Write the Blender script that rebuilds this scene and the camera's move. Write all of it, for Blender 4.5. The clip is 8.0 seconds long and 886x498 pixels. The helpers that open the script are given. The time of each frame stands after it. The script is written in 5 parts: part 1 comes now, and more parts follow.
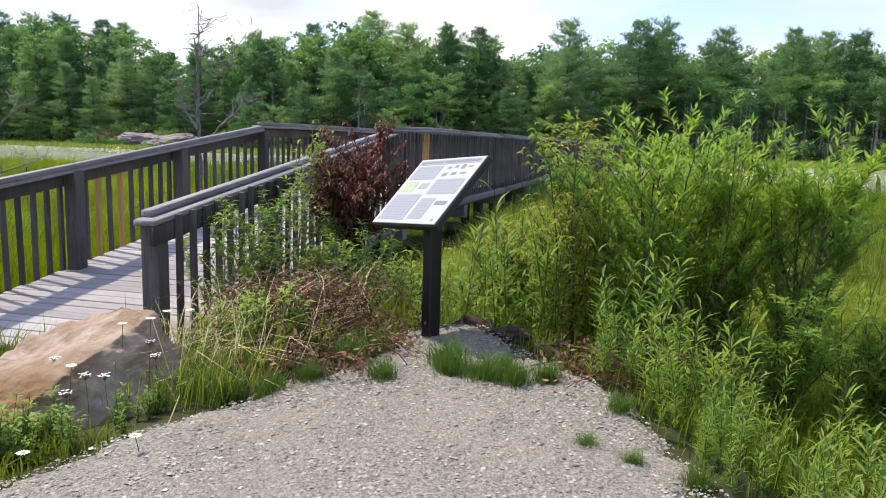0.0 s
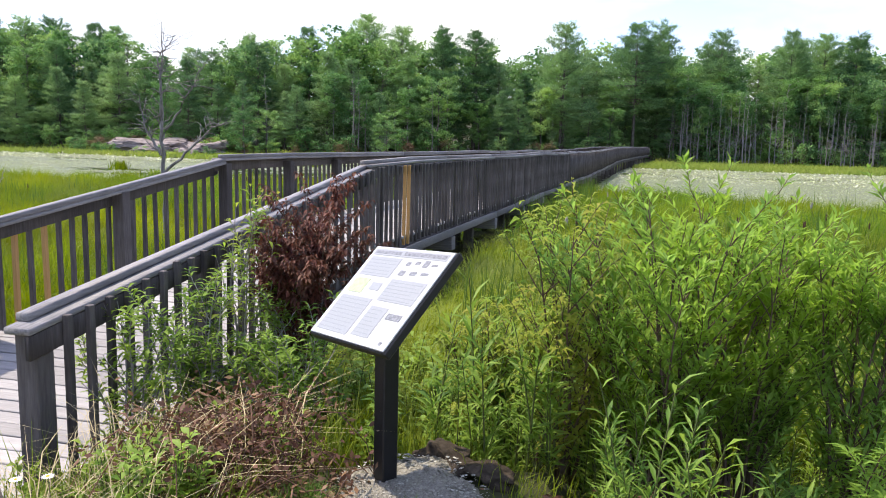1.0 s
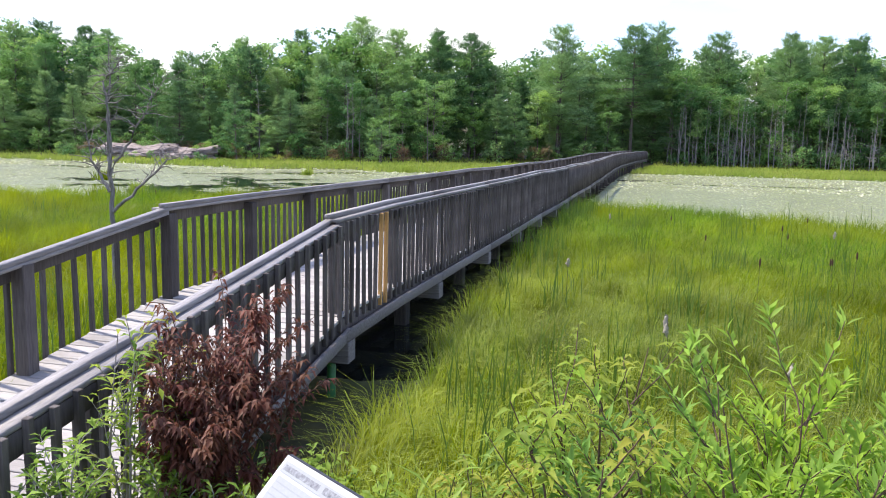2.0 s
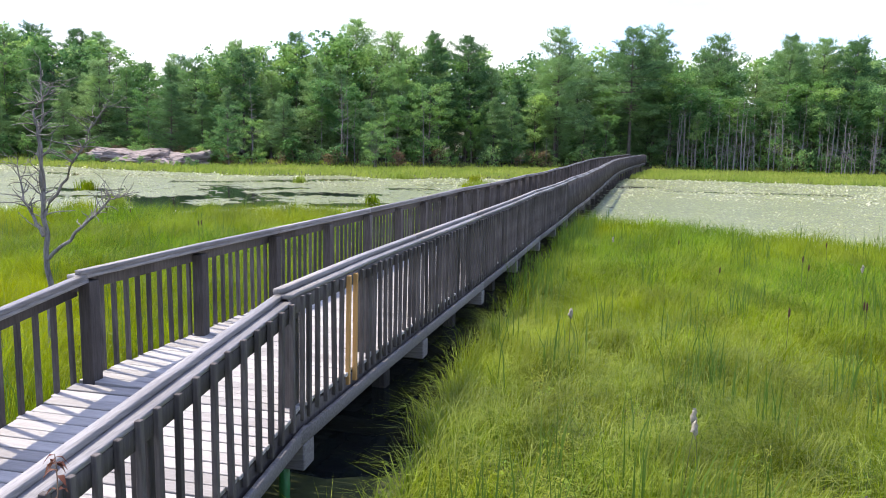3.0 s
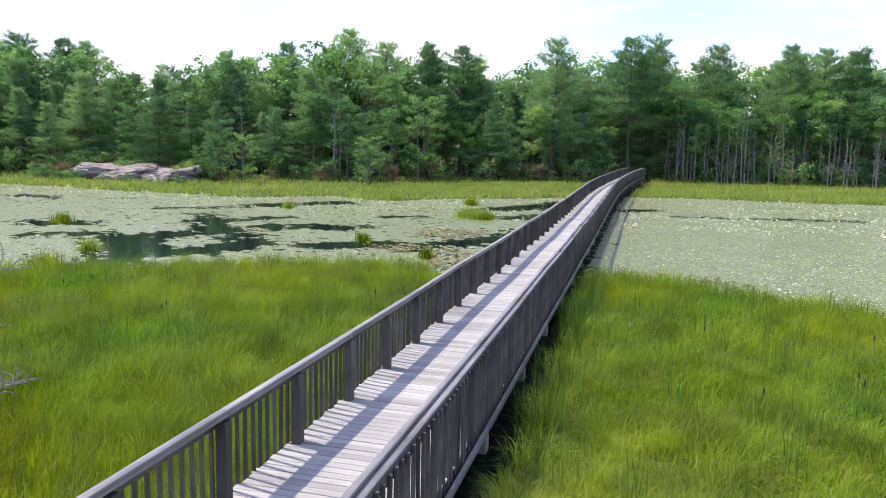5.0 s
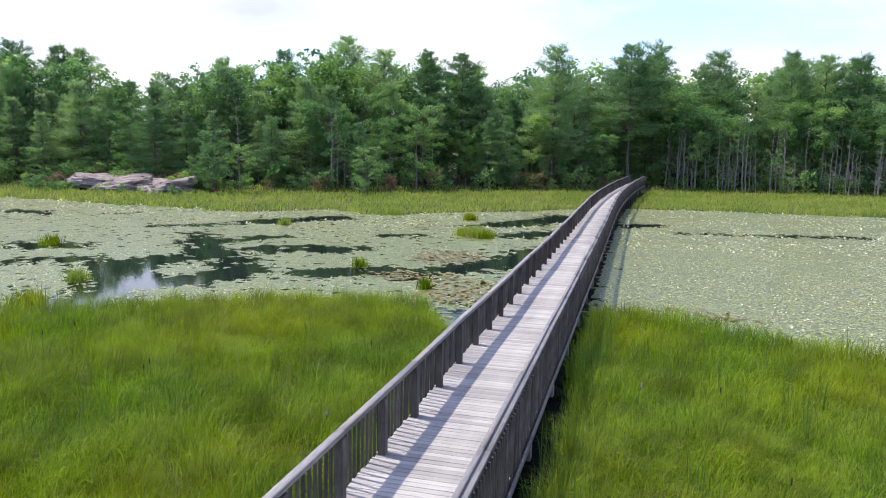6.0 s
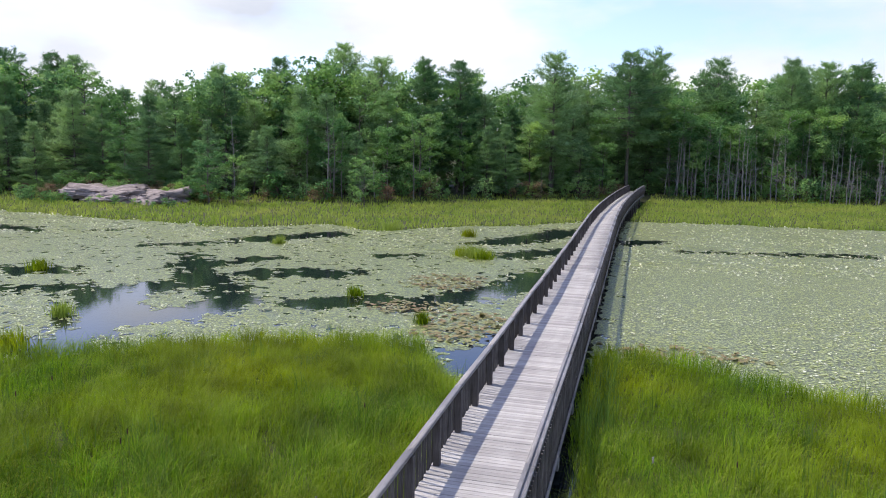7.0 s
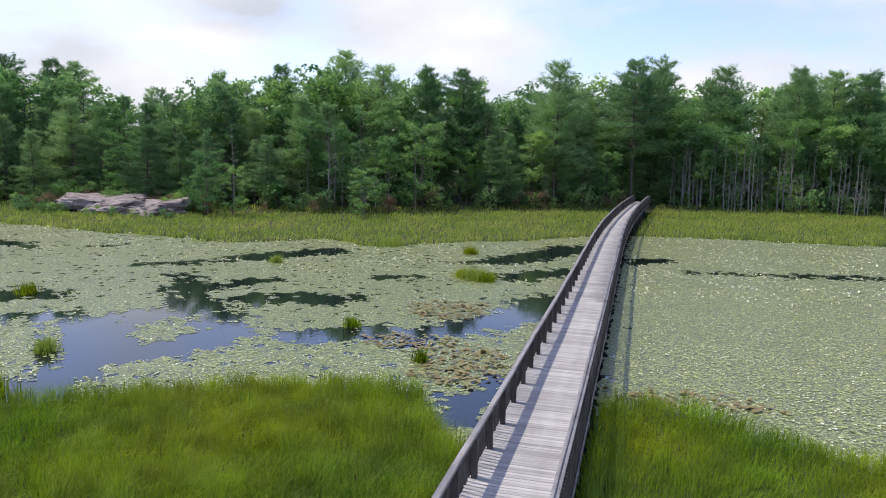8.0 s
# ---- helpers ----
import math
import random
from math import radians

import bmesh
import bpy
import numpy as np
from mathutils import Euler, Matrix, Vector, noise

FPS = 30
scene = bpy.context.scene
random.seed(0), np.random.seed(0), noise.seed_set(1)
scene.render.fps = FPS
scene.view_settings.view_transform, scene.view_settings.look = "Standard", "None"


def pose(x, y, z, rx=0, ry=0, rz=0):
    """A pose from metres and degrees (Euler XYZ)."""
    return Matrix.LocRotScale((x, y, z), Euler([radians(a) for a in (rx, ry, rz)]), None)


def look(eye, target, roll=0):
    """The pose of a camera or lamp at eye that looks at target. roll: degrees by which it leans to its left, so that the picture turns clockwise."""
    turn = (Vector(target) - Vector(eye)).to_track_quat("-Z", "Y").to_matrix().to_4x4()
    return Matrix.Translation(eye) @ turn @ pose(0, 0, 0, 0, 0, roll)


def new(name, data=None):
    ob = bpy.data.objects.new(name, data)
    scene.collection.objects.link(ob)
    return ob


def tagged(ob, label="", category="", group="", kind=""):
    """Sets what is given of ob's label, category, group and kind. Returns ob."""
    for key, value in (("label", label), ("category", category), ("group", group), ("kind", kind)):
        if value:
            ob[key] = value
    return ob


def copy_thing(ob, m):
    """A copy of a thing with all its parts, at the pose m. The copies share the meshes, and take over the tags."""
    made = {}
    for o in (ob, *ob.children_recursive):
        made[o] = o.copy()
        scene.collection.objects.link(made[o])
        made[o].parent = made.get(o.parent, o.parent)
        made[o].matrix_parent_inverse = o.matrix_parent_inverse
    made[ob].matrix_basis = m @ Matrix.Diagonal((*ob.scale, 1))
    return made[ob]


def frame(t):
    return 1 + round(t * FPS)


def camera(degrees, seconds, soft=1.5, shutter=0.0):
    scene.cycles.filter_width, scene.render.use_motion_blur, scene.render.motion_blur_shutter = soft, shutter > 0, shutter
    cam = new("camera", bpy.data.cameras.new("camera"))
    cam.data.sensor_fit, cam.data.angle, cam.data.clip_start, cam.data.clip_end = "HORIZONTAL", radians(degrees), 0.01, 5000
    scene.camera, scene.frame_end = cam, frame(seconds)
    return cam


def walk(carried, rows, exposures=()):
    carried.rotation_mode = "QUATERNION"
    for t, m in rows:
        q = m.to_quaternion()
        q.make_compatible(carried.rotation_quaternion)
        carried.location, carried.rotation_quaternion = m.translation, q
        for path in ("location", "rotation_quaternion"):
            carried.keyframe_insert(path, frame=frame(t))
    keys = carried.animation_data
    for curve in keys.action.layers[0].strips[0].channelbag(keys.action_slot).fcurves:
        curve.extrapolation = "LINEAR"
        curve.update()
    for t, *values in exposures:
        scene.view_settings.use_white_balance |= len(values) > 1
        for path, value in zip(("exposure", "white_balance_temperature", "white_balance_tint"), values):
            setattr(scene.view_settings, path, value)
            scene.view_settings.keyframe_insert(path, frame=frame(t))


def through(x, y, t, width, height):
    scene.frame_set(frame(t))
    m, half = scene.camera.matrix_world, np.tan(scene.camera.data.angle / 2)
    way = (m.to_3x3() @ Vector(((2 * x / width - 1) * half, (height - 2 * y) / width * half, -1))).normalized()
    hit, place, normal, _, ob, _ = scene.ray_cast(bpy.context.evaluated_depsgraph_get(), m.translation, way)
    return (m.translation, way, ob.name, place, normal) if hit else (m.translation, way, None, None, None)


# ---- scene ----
cam = camera(62.0, 8.0, soft=1.0)
PATH = [
    (0, (4.617, -10.094, 1.887), (4.073, -8.191, 1.599), 1.6),
    (0.5, (4.601, -9.622, 2.13), (4.06, -7.717, 1.844), 1.5),
    (1, (4.471, -8.899, 2.328), (3.934, -6.994, 2.044), 1.5),
    (1.5, (4.326, -8.124, 2.586), (3.793, -6.217, 2.303), 1.4),
    (2.8, (3.975, -6.063, 3.233), (3.452, -4.153, 2.953), 1.4),
    (3, (3.923, -5.766, 3.332), (3.4, -3.856, 3.052), 1.3),
    (3.5, (3.736, -5.034, 3.697), (3.217, -3.123, 3.418), 1.4),
    (4, (3.561, -4.41, 4.127), (3.045, -2.498, 3.849), 1.3),
    (4.5, (3.379, -3.87, 4.56), (2.866, -1.957, 4.283), 1.3),
    (6, (2.827, -2.151, 6.174), (2.32, -0.235, 5.9), 1.2),
    (6.5, (2.654, -1.59, 6.757), (2.15, 0.326, 6.484), 1.3),
    (7, (2.477, -0.934, 7.394), (1.976, 0.983, 7.121), 1.2),
    (7.5, (2.32, -0.292, 8.007), (1.821, 1.625, 7.734), 1.3),
    (8, (2.215, 0.48, 8.595), (1.706, 2.395, 8.324), 1.4),
]
walk(cam, [(t, look(eye, target, roll)) for t, eye, target, roll in PATH],
     exposures=[(0, -0.02, 6850, 12), (0.5, 0.10, 6850, 12), (1.0, 0.28, 6850, 12), (1.5, 0.38, 6800, 12), (2.8, 0.47, 6700, 12), (3.5, 0.46, 6700, 12),
                (4.5, 0.30, 6600, 12), (6.0, 0.08, 6550, 12), (6.5, -0.02, 6550, 12), (7.0, -0.12, 6500, 12), (8.0, -0.30, 6500, 12)])

# ---- light ----
SUN_TO = Vector((-0.55, 0.12, 1.0)).normalized()
sun_data = bpy.data.lights.new("sun", "SUN")
sun_data.energy, sun_data.angle, sun_data.color = 4.9, radians(1.0), (1.0, 0.915, 0.80)
sun = new("sun", sun_data)
sun.matrix_world = look((-30, 0, 60), Vector((-30, 0, 60)) - SUN_TO)

world = bpy.data.worlds.new("sky")
scene.world = world
world.use_nodes = True
wn, wl = world.node_tree.nodes, world.node_tree.links
wn.clear()
sky = wn.new("ShaderNodeTexSky")
sky.sky_type, sky.sun_disc = "NISHITA", False
sky.sun_elevation = math.asin(SUN_TO.z)
sky.sun_rotation = math.atan2(SUN_TO.x, SUN_TO.y)
sky.dust_density, sky.air_density = 1.5, 1.0
wtc = wn.new("ShaderNodeTexCoord")
wmap = wn.new("ShaderNodeMapping")
wmap.inputs["Scale"].default_value = (1.0, 1.0, 2.6)
wmap.inputs["Location"].default_value = (0.35, 0.2, 0.1)
cn = wn.new("ShaderNodeTexNoise")
cn.inputs["Scale"].default_value, cn.inputs["Detail"].default_value, cn.inputs["Roughness"].default_value = 2.6, 9.0, 0.52
cr = wn.new("ShaderNodeValToRGB")
cr.color_ramp.elements[0].position, cr.color_ramp.elements[1].position = 0.41, 0.58
cn2 = wn.new("ShaderNodeTexNoise")
cn2.inputs["Scale"].default_value, cn2.inputs["Detail"].default_value = 3.6, 6.0
cc = wn.new("ShaderNodeMixRGB")
cc.inputs[1].default_value, cc.inputs[2].default_value = (0.40, 0.50, 0.68, 1), (1.62, 1.59, 1.55, 1)
smix = wn.new("ShaderNodeMixRGB")
sks = wn.new("ShaderNodeMixRGB")
sks.blend_type, sks.inputs[0].default_value, sks.inputs[2].default_value = "MULTIPLY", 1.0, (0.235, 0.24, 0.30, 1)
bg = wn.new("ShaderNodeBackground")
bg.inputs["Strength"].default_value = 1.05
wo = wn.new("ShaderNodeOutputWorld")
wl.new(wtc.outputs["Generated"], wmap.inputs["Vector"])
wl.new(wmap.outputs[0], cn.inputs["Vector"])
wl.new(wmap.outputs[0], cn2.inputs["Vector"])
wl.new(cn.outputs["Fac"], cr.inputs[0])
wl.new(cn2.outputs["Fac"], cc.inputs[0])
wl.new(sky.outputs[0], sks.inputs[1])
wsep = wn.new("ShaderNodeSeparateXYZ")
whi = wn.new("ShaderNodeMapRange")
whi.inputs["From Min"].default_value, whi.inputs["From Max"].default_value = 0.19, 0.31
whi.inputs["To Min"].default_value, whi.inputs["To Max"].default_value = 1.0, 0.30
wmul = wn.new("ShaderNodeMath")
wmul.operation = "MULTIPLY"
wl.new(wtc.outputs["Generated"], wsep.inputs[0])
wl.new(wsep.outputs["Z"], whi.inputs["Value"])
wl.new(cr.outputs[0], wmul.inputs[0])
wl.new(whi.outputs[0], wmul.inputs[1])
wl.new(wmul.outputs[0], smix.inputs[0])
wl.new(sks.outputs[0], smix.inputs[1])
wl.new(cc.outputs[0], smix.inputs[2])
wl.new(smix.outputs[0], bg.inputs["Color"])
wl.new(bg.outputs[0], wo.inputs["Surface"])


# ---- materials ----
def surface(name, c1, c2, scale=3.0, rough=0.8, bump=0.2, bump_scale=None, stretch=(1, 1, 1), vary=0.0, island=False,
            c3=None, scale3=0.6, amount3=0.5, spec=0.3):
    """A rough surface: two colours by grain, a third by larger stains, brightness varied by piece."""
    m = bpy.data.materials.new(name)
    m.use_nodes = True
    n, l = m.node_tree.nodes, m.node_tree.links
    b = n["Principled BSDF"]
    b.inputs["Roughness"].default_value = rough
    b.inputs["Specular IOR Level"].default_value = spec
    tc = n.new("ShaderNodeTexCoord")
    mp = n.new("ShaderNodeMapping")
    mp.inputs["Scale"].default_value = stretch
    l.new(tc.outputs["Object"], mp.inputs["Vector"])
    nz = n.new("ShaderNodeTexNoise")
    nz.inputs["Scale"].default_value, nz.inputs["Detail"].default_value, nz.inputs["Roughness"].default_value = scale, 6.0, 0.6
    l.new(mp.outputs[0], nz.inputs["Vector"])
    rp = n.new("ShaderNodeValToRGB")
    rp.color_ramp.elements[0].position, rp.color_ramp.elements[1].position = 0.3, 0.7
    rp.color_ramp.elements[0].color, rp.color_ramp.elements[1].color = (*c1, 1), (*c2, 1)
    l.new(nz.outputs["Fac"], rp.inputs[0])
    col = rp.outputs[0]
    geo = n.new("ShaderNodeNewGeometry")
    if c3:
        n3 = n.new("ShaderNodeTexNoise")
        n3.inputs["Scale"].default_value, n3.inputs["Detail"].default_value = scale3, 4.0
        l.new(geo.outputs["Position"], n3.inputs["Vector"])
        r3 = n.new("ShaderNodeValToRGB")
        r3.color_ramp.elements[0].position, r3.color_ramp.elements[1].position = 0.42, 0.66
        r3.color_ramp.elements[1].color = (amount3, amount3, amount3, 1)
        l.new(n3.outputs["Fac"], r3.inputs[0])
        mx = n.new("ShaderNodeMixRGB")
        mx.inputs[2].default_value = (*c3, 1)
        l.new(r3.outputs[0], mx.inputs[0])
        l.new(col, mx.inputs[1])
        col = mx.outputs[0]
    if vary:
        hs = n.new("ShaderNodeHueSaturation")
        mr = n.new("ShaderNodeMapRange")
        mr.inputs["To Min"].default_value, mr.inputs["To Max"].default_value = 1 - vary, 1 + vary
        if island:
            l.new(geo.outputs["Random Per Island"], mr.inputs["Value"])
        else:
            oi = n.new("ShaderNodeObjectInfo")
            l.new(oi.outputs["Random"], mr.inputs["Value"])
        l.new(mr.outputs[0], hs.inputs["Value"])
        l.new(col, hs.inputs["Color"])
        col = hs.outputs[0]
    l.new(col, b.inputs["Base Color"])
    if bump:
        bp = n.new("ShaderNodeBump")
        bp.inputs["Strength"].default_value, bp.inputs["Distance"].default_value = bump, 0.02
        if bump_scale:
            nb = n.new("ShaderNodeTexNoise")
            nb.inputs["Scale"].default_value, nb.inputs["Detail"].default_value = bump_scale, 4.0
            l.new(mp.outputs[0], nb.inputs["Vector"])
            l.new(nb.outputs["Fac"], bp.inputs["Height"])
        else:
            l.new(nz.outputs["Fac"], bp.inputs["Height"])
        l.new(bp.outputs[0], b.inputs["Normal"])
    return m


def foliage(name, c1, c2, c3, big=0.25, through=0.35, rough=0.55, tree=0.0, spec=0.25, patch=0.0):
    """Leaves: colour from leaf to leaf, a third colour in patches, light passing through the blade."""
    m = bpy.data.materials.new(name)
    m.use_nodes = True
    n, l = m.node_tree.nodes, m.node_tree.links
    b = n["Principled BSDF"]
    b.inputs["Roughness"].default_value = rough
    b.inputs["Specular IOR Level"].default_value = spec
    geo = n.new("ShaderNodeNewGeometry")
    mx = n.new("ShaderNodeMixRGB")
    mx.inputs[1].default_value, mx.inputs[2].default_value = (*c1, 1), (*c2, 1)
    l.new(geo.outputs["Random Per Island"], mx.inputs[0])
    nz = n.new("ShaderNodeTexNoise")
    nz.inputs["Scale"].default_value, nz.inputs["Detail"].default_value = big, 3.0
    l.new(geo.outputs["Position"], nz.inputs["Vector"])
    rp = n.new("ShaderNodeValToRGB")
    rp.color_ramp.elements[0].position, rp.color_ramp.elements[1].position = 0.38, 0.68
    l.new(nz.outputs["Fac"], rp.inputs[0])
    m2 = n.new("ShaderNodeMixRGB")
    m2.inputs[2].default_value = (*c3, 1)
    l.new(rp.outputs[0], m2.inputs[0])
    l.new(mx.outputs[0], m2.inputs[1])
    col = m2.outputs[0]
    if patch:
        grain = n.new("ShaderNodeTexNoise")
        grain.inputs["Scale"].default_value, grain.inputs["Detail"].default_value = 0.9, 4.0
        l.new(geo.outputs["Position"], grain.inputs["Vector"])
        pr = n.new("ShaderNodeMapRange")
        pr.inputs["From Min"].default_value, pr.inputs["From Max"].default_value = 0.3, 0.7
        pr.inputs["To Min"].default_value, pr.inputs["To Max"].default_value = 1 - patch, 1 + patch * 0.8
        ph = n.new("ShaderNodeHueSaturation")
        l.new(grain.outputs["Fac"], pr.inputs["Value"])
        l.new(pr.outputs[0], ph.inputs["Value"])
        l.new(col, ph.inputs["Color"])
        col = ph.outputs[0]
    if tree:
        oi = n.new("ShaderNodeObjectInfo")
        hs = n.new("ShaderNodeHueSaturation")
        mr = n.new("ShaderNodeMapRange")
        mr.inputs["To Min"].default_value, mr.inputs["To Max"].default_value = 1 - tree, 1 + tree
        mh = n.new("ShaderNodeMapRange")
        mh.inputs["To Min"].default_value, mh.inputs["To Max"].default_value = 0.53, 0.48
        l.new(oi.outputs["Random"], mr.inputs["Value"])
        l.new(oi.outputs["Random"], mh.inputs["Value"])
        l.new(mr.outputs[0], hs.inputs["Value"])
        l.new(mh.outputs[0], hs.inputs["Hue"])
        l.new(col, hs.inputs["Color"])
        col = hs.outputs[0]
    l.new(col, b.inputs["Base Color"])
    tr = n.new("ShaderNodeBsdfTranslucent")
    l.new(col, tr.inputs["Color"])
    ms = n.new("ShaderNodeMixShader")
    ms.inputs[0].default_value = through
    l.new(b.outputs[0], ms.inputs[1])
    l.new(tr.outputs[0], ms.inputs[2])
    l.new(ms.outputs[0], n["Material Output"].inputs["Surface"])
    return m


def plain(name, c, rough=0.5, spec=0.4, noise_amount=0.15, scale=20):
    return surface(name, tuple(v * (1 - noise_amount) for v in c), tuple(v * (1 + noise_amount) for v in c), scale, rough, 0.05, spec=spec)


# Weathered grey, darkened further for the backlit faces of rails, joists and support posts.
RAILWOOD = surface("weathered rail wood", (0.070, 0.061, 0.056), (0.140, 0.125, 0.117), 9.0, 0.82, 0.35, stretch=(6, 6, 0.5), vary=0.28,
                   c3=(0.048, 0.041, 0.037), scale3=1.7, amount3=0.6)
# Same weathered wood in a lighter tone, as the sunlit top of the rail.
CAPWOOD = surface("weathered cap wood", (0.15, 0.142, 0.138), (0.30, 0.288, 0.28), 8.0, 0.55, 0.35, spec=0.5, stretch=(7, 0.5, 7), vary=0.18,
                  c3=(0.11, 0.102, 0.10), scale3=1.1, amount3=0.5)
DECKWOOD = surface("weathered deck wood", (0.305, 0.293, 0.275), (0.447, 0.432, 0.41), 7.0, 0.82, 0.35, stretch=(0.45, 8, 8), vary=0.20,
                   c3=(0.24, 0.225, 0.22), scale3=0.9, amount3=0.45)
DECKWOOD_FAR = surface("weathered far deck wood", (0.305, 0.293, 0.275), (0.447, 0.432, 0.41), 7.0, 0.82, 0.3, stretch=(0.45, 8, 8), vary=0.20, island=True,
                       c3=(0.24, 0.225, 0.22), scale3=0.9, amount3=0.45)
# Far copy of the rail wood, with the same shade in its base tone.
RAILWOOD_FAR = surface("weathered far rail wood", (0.070, 0.061, 0.056), (0.140, 0.125, 0.117), 9.0, 0.82, 0.3, stretch=(6, 6, 0.5), vary=0.28, island=True,
                       c3=(0.048, 0.041, 0.037), scale3=1.7, amount3=0.6)
NEWWOOD = surface("new pine wood", (0.42, 0.23, 0.075), (0.52, 0.31, 0.12), 7.0, 0.7, 0.2, stretch=(6, 6, 0.5), vary=0.1)
BEAMWOOD = surface("grey beam wood", (0.12, 0.112, 0.106), (0.23, 0.218, 0.21), 7.0, 0.85, 0.35, stretch=(0.6, 6, 6), vary=0.15)
GROUND = surface("marsh and forest soil", (0.028, 0.036, 0.011), (0.062, 0.076, 0.02), 3.0, 0.95, 0.4, c3=(0.05, 0.04, 0.022), scale3=0.15, amount3=0.7)
GRAVEL = surface("crushed gravel", (0.095, 0.09, 0.072), (0.385, 0.368, 0.305), 60.0, 0.94, 0.9, bump_scale=75, c3=(0.27, 0.25, 0.20), scale3=1.5, amount3=0.55)
STONE = surface("gravel stone", (0.18, 0.172, 0.142), (0.40, 0.384, 0.32), 30.0, 0.85, 0.2, vary=0.5, island=True)
BRUSHWOOD = surface("dead red-brown brushwood", (0.07, 0.036, 0.025), (0.24, 0.14, 0.085), 12.0, 0.9, 0.2, vary=0.4, island=True)
BOULDER = surface("tan boulder", (0.19, 0.13, 0.075), (0.48, 0.395, 0.31), 7.0, 0.92, 1.0, bump_scale=22, c3=(0.19, 0.11, 0.045), scale3=1.3, amount3=0.95)
GRANITE = surface("pink granite", (0.16, 0.135, 0.122), (0.38, 0.325, 0.305), 1.6, 0.9, 0.9, bump_scale=4, stretch=(0.8, 1, 1.6), c3=(0.13, 0.11, 0.10), scale3=0.5, amount3=0.6)
DARKROCK = surface("dark brown rock", (0.028, 0.022, 0.016), (0.085, 0.068, 0.05), 6.0, 0.95, 0.9, bump_scale=25, spec=0.1)
BARK = surface("tree bark", (0.07, 0.058, 0.048), (0.17, 0.15, 0.13), 4.0, 0.9, 0.5, stretch=(3, 3, 0.6), vary=0.35)
SNAGBARK = surface("grey dead bark", (0.09, 0.083, 0.075), (0.30, 0.285, 0.265), 9.0, 0.9, 0.4, stretch=(3, 3, 0.7))
PALEBARK = surface("pale bare bark", (0.19, 0.175, 0.16), (0.34, 0.32, 0.30), 5.0, 0.9, 0.4, stretch=(3, 3, 0.7), vary=0.25)
TWIG = surface("brown twig", (0.065, 0.042, 0.030), (0.17, 0.115, 0.08), 12.0, 0.9, 0.2)
STRAW = surface("dry straw", (0.40, 0.32, 0.16), (0.56, 0.48, 0.28), 12.0, 0.8, 0.1, vary=0.2, island=True)
STEM = surface("green stem", (0.06, 0.09, 0.025), (0.12, 0.13, 0.04), 12.0, 0.7, 0.1)
GREENPAINT = plain("green painted steel", (0.02, 0.16, 0.045), 0.45, 0.5, 0.3, 6)
BLACKPAINT = plain("black painted wood", (0.012, 0.012, 0.013), 0.42)
PANELWHITE = plain("printed white panel", (0.46, 0.475, 0.46), 0.28, 0.5, 0.03, 4)
INKGREY = plain("printed grey text", (0.295, 0.31, 0.305), 0.3, 0.5, 0.06, 60)
INKLINE = plain("printed text line", (0.255, 0.27, 0.265), 0.3, 0.5, 0.06, 60)
INKDARK = plain("printed dark print", (0.19, 0.195, 0.195), 0.3, 0.5, 0.6, 60)
INKGREEN = plain("printed green map", (0.39, 0.45, 0.25), 0.3, 0.5, 0.25, 40)
PETAL = plain("white petal", (0.80, 0.80, 0.76), 0.6)
YOLK = plain("yellow flower disc", (0.62, 0.45, 0.03), 0.7)
HEADBROWN = plain("brown cattail head", (0.075, 0.04, 0.022), 0.9)
FLUFF = plain("pale cattail fluff", (0.36, 0.33, 0.26), 0.95, 0.1, 0.45, 60)

GRASS = foliage("marsh grass blades", (0.062, 0.148, 0.004), (0.268, 0.368, 0.009), (0.285, 0.33, 0.005), 0.16, 0.52, spec=0.15, patch=0.45)
DEEPGRASS = foliage("deep green marsh grass blades", (0.04, 0.12, 0.005), (0.21, 0.36, 0.012), (0.255, 0.315, 0.006), 0.13, 0.45, spec=0.15, patch=0.45)
SEDGE = foliage("arching sedge blades", (0.035, 0.095, 0.006), (0.32, 0.41, 0.045), (0.26, 0.32, 0.015), 0.6, 0.45, patch=0.4)
PALESEDGE = foliage("pale bent sedge blades", (0.04, 0.11, 0.012), (0.42, 0.49, 0.12), (0.30, 0.38, 0.04), 0.8, 0.42, patch=0.4)
CATTAIL = foliage("cattail leaves", (0.07, 0.15, 0.018), (0.14, 0.24, 0.04), (0.11, 0.19, 0.025), 0.5, 0.35)
FARGRASS = foliage("far marsh grass", (0.16, 0.26, 0.03), (0.28, 0.39, 0.055), (0.33, 0.39, 0.075), 0.12, 0.5, spec=0.15)
# Tree leaves: wide dark-to-bright spread paints in shaded gaps and lit tips.
PINELEAF = foliage("pine needles", (0.06, 0.135, 0.058), (0.30, 0.475, 0.21), (0.25, 0.41, 0.14), 0.22, 0.38, tree=0.35, spec=0.12)
BROADLEAF = foliage("broad tree leaves", (0.055, 0.15, 0.05), (0.28, 0.47, 0.17), (0.24, 0.41, 0.10), 0.18, 0.40, tree=0.35, spec=0.12)
SCRUBLEAF = foliage("dry brown-green scrub leaves", (0.15, 0.13, 0.055), (0.30, 0.27, 0.12), (0.27, 0.15, 0.10), 0.35, 0.3)
WILLOWLEAF = foliage("willow leaves", (0.10, 0.23, 0.045), (0.33, 0.53, 0.12), (0.33, 0.49, 0.05), 1.0, 0.58)
SUMACLEAF = foliage("yellowing shrub leaves", (0.11, 0.23, 0.03), (0.32, 0.47, 0.06), (0.38, 0.39, 0.06), 2.0, 0.55)
WEEDLEAF = foliage("weed leaves", (0.08, 0.19, 0.028), (0.31, 0.46, 0.085), (0.26, 0.38, 0.04), 1.0, 0.46)
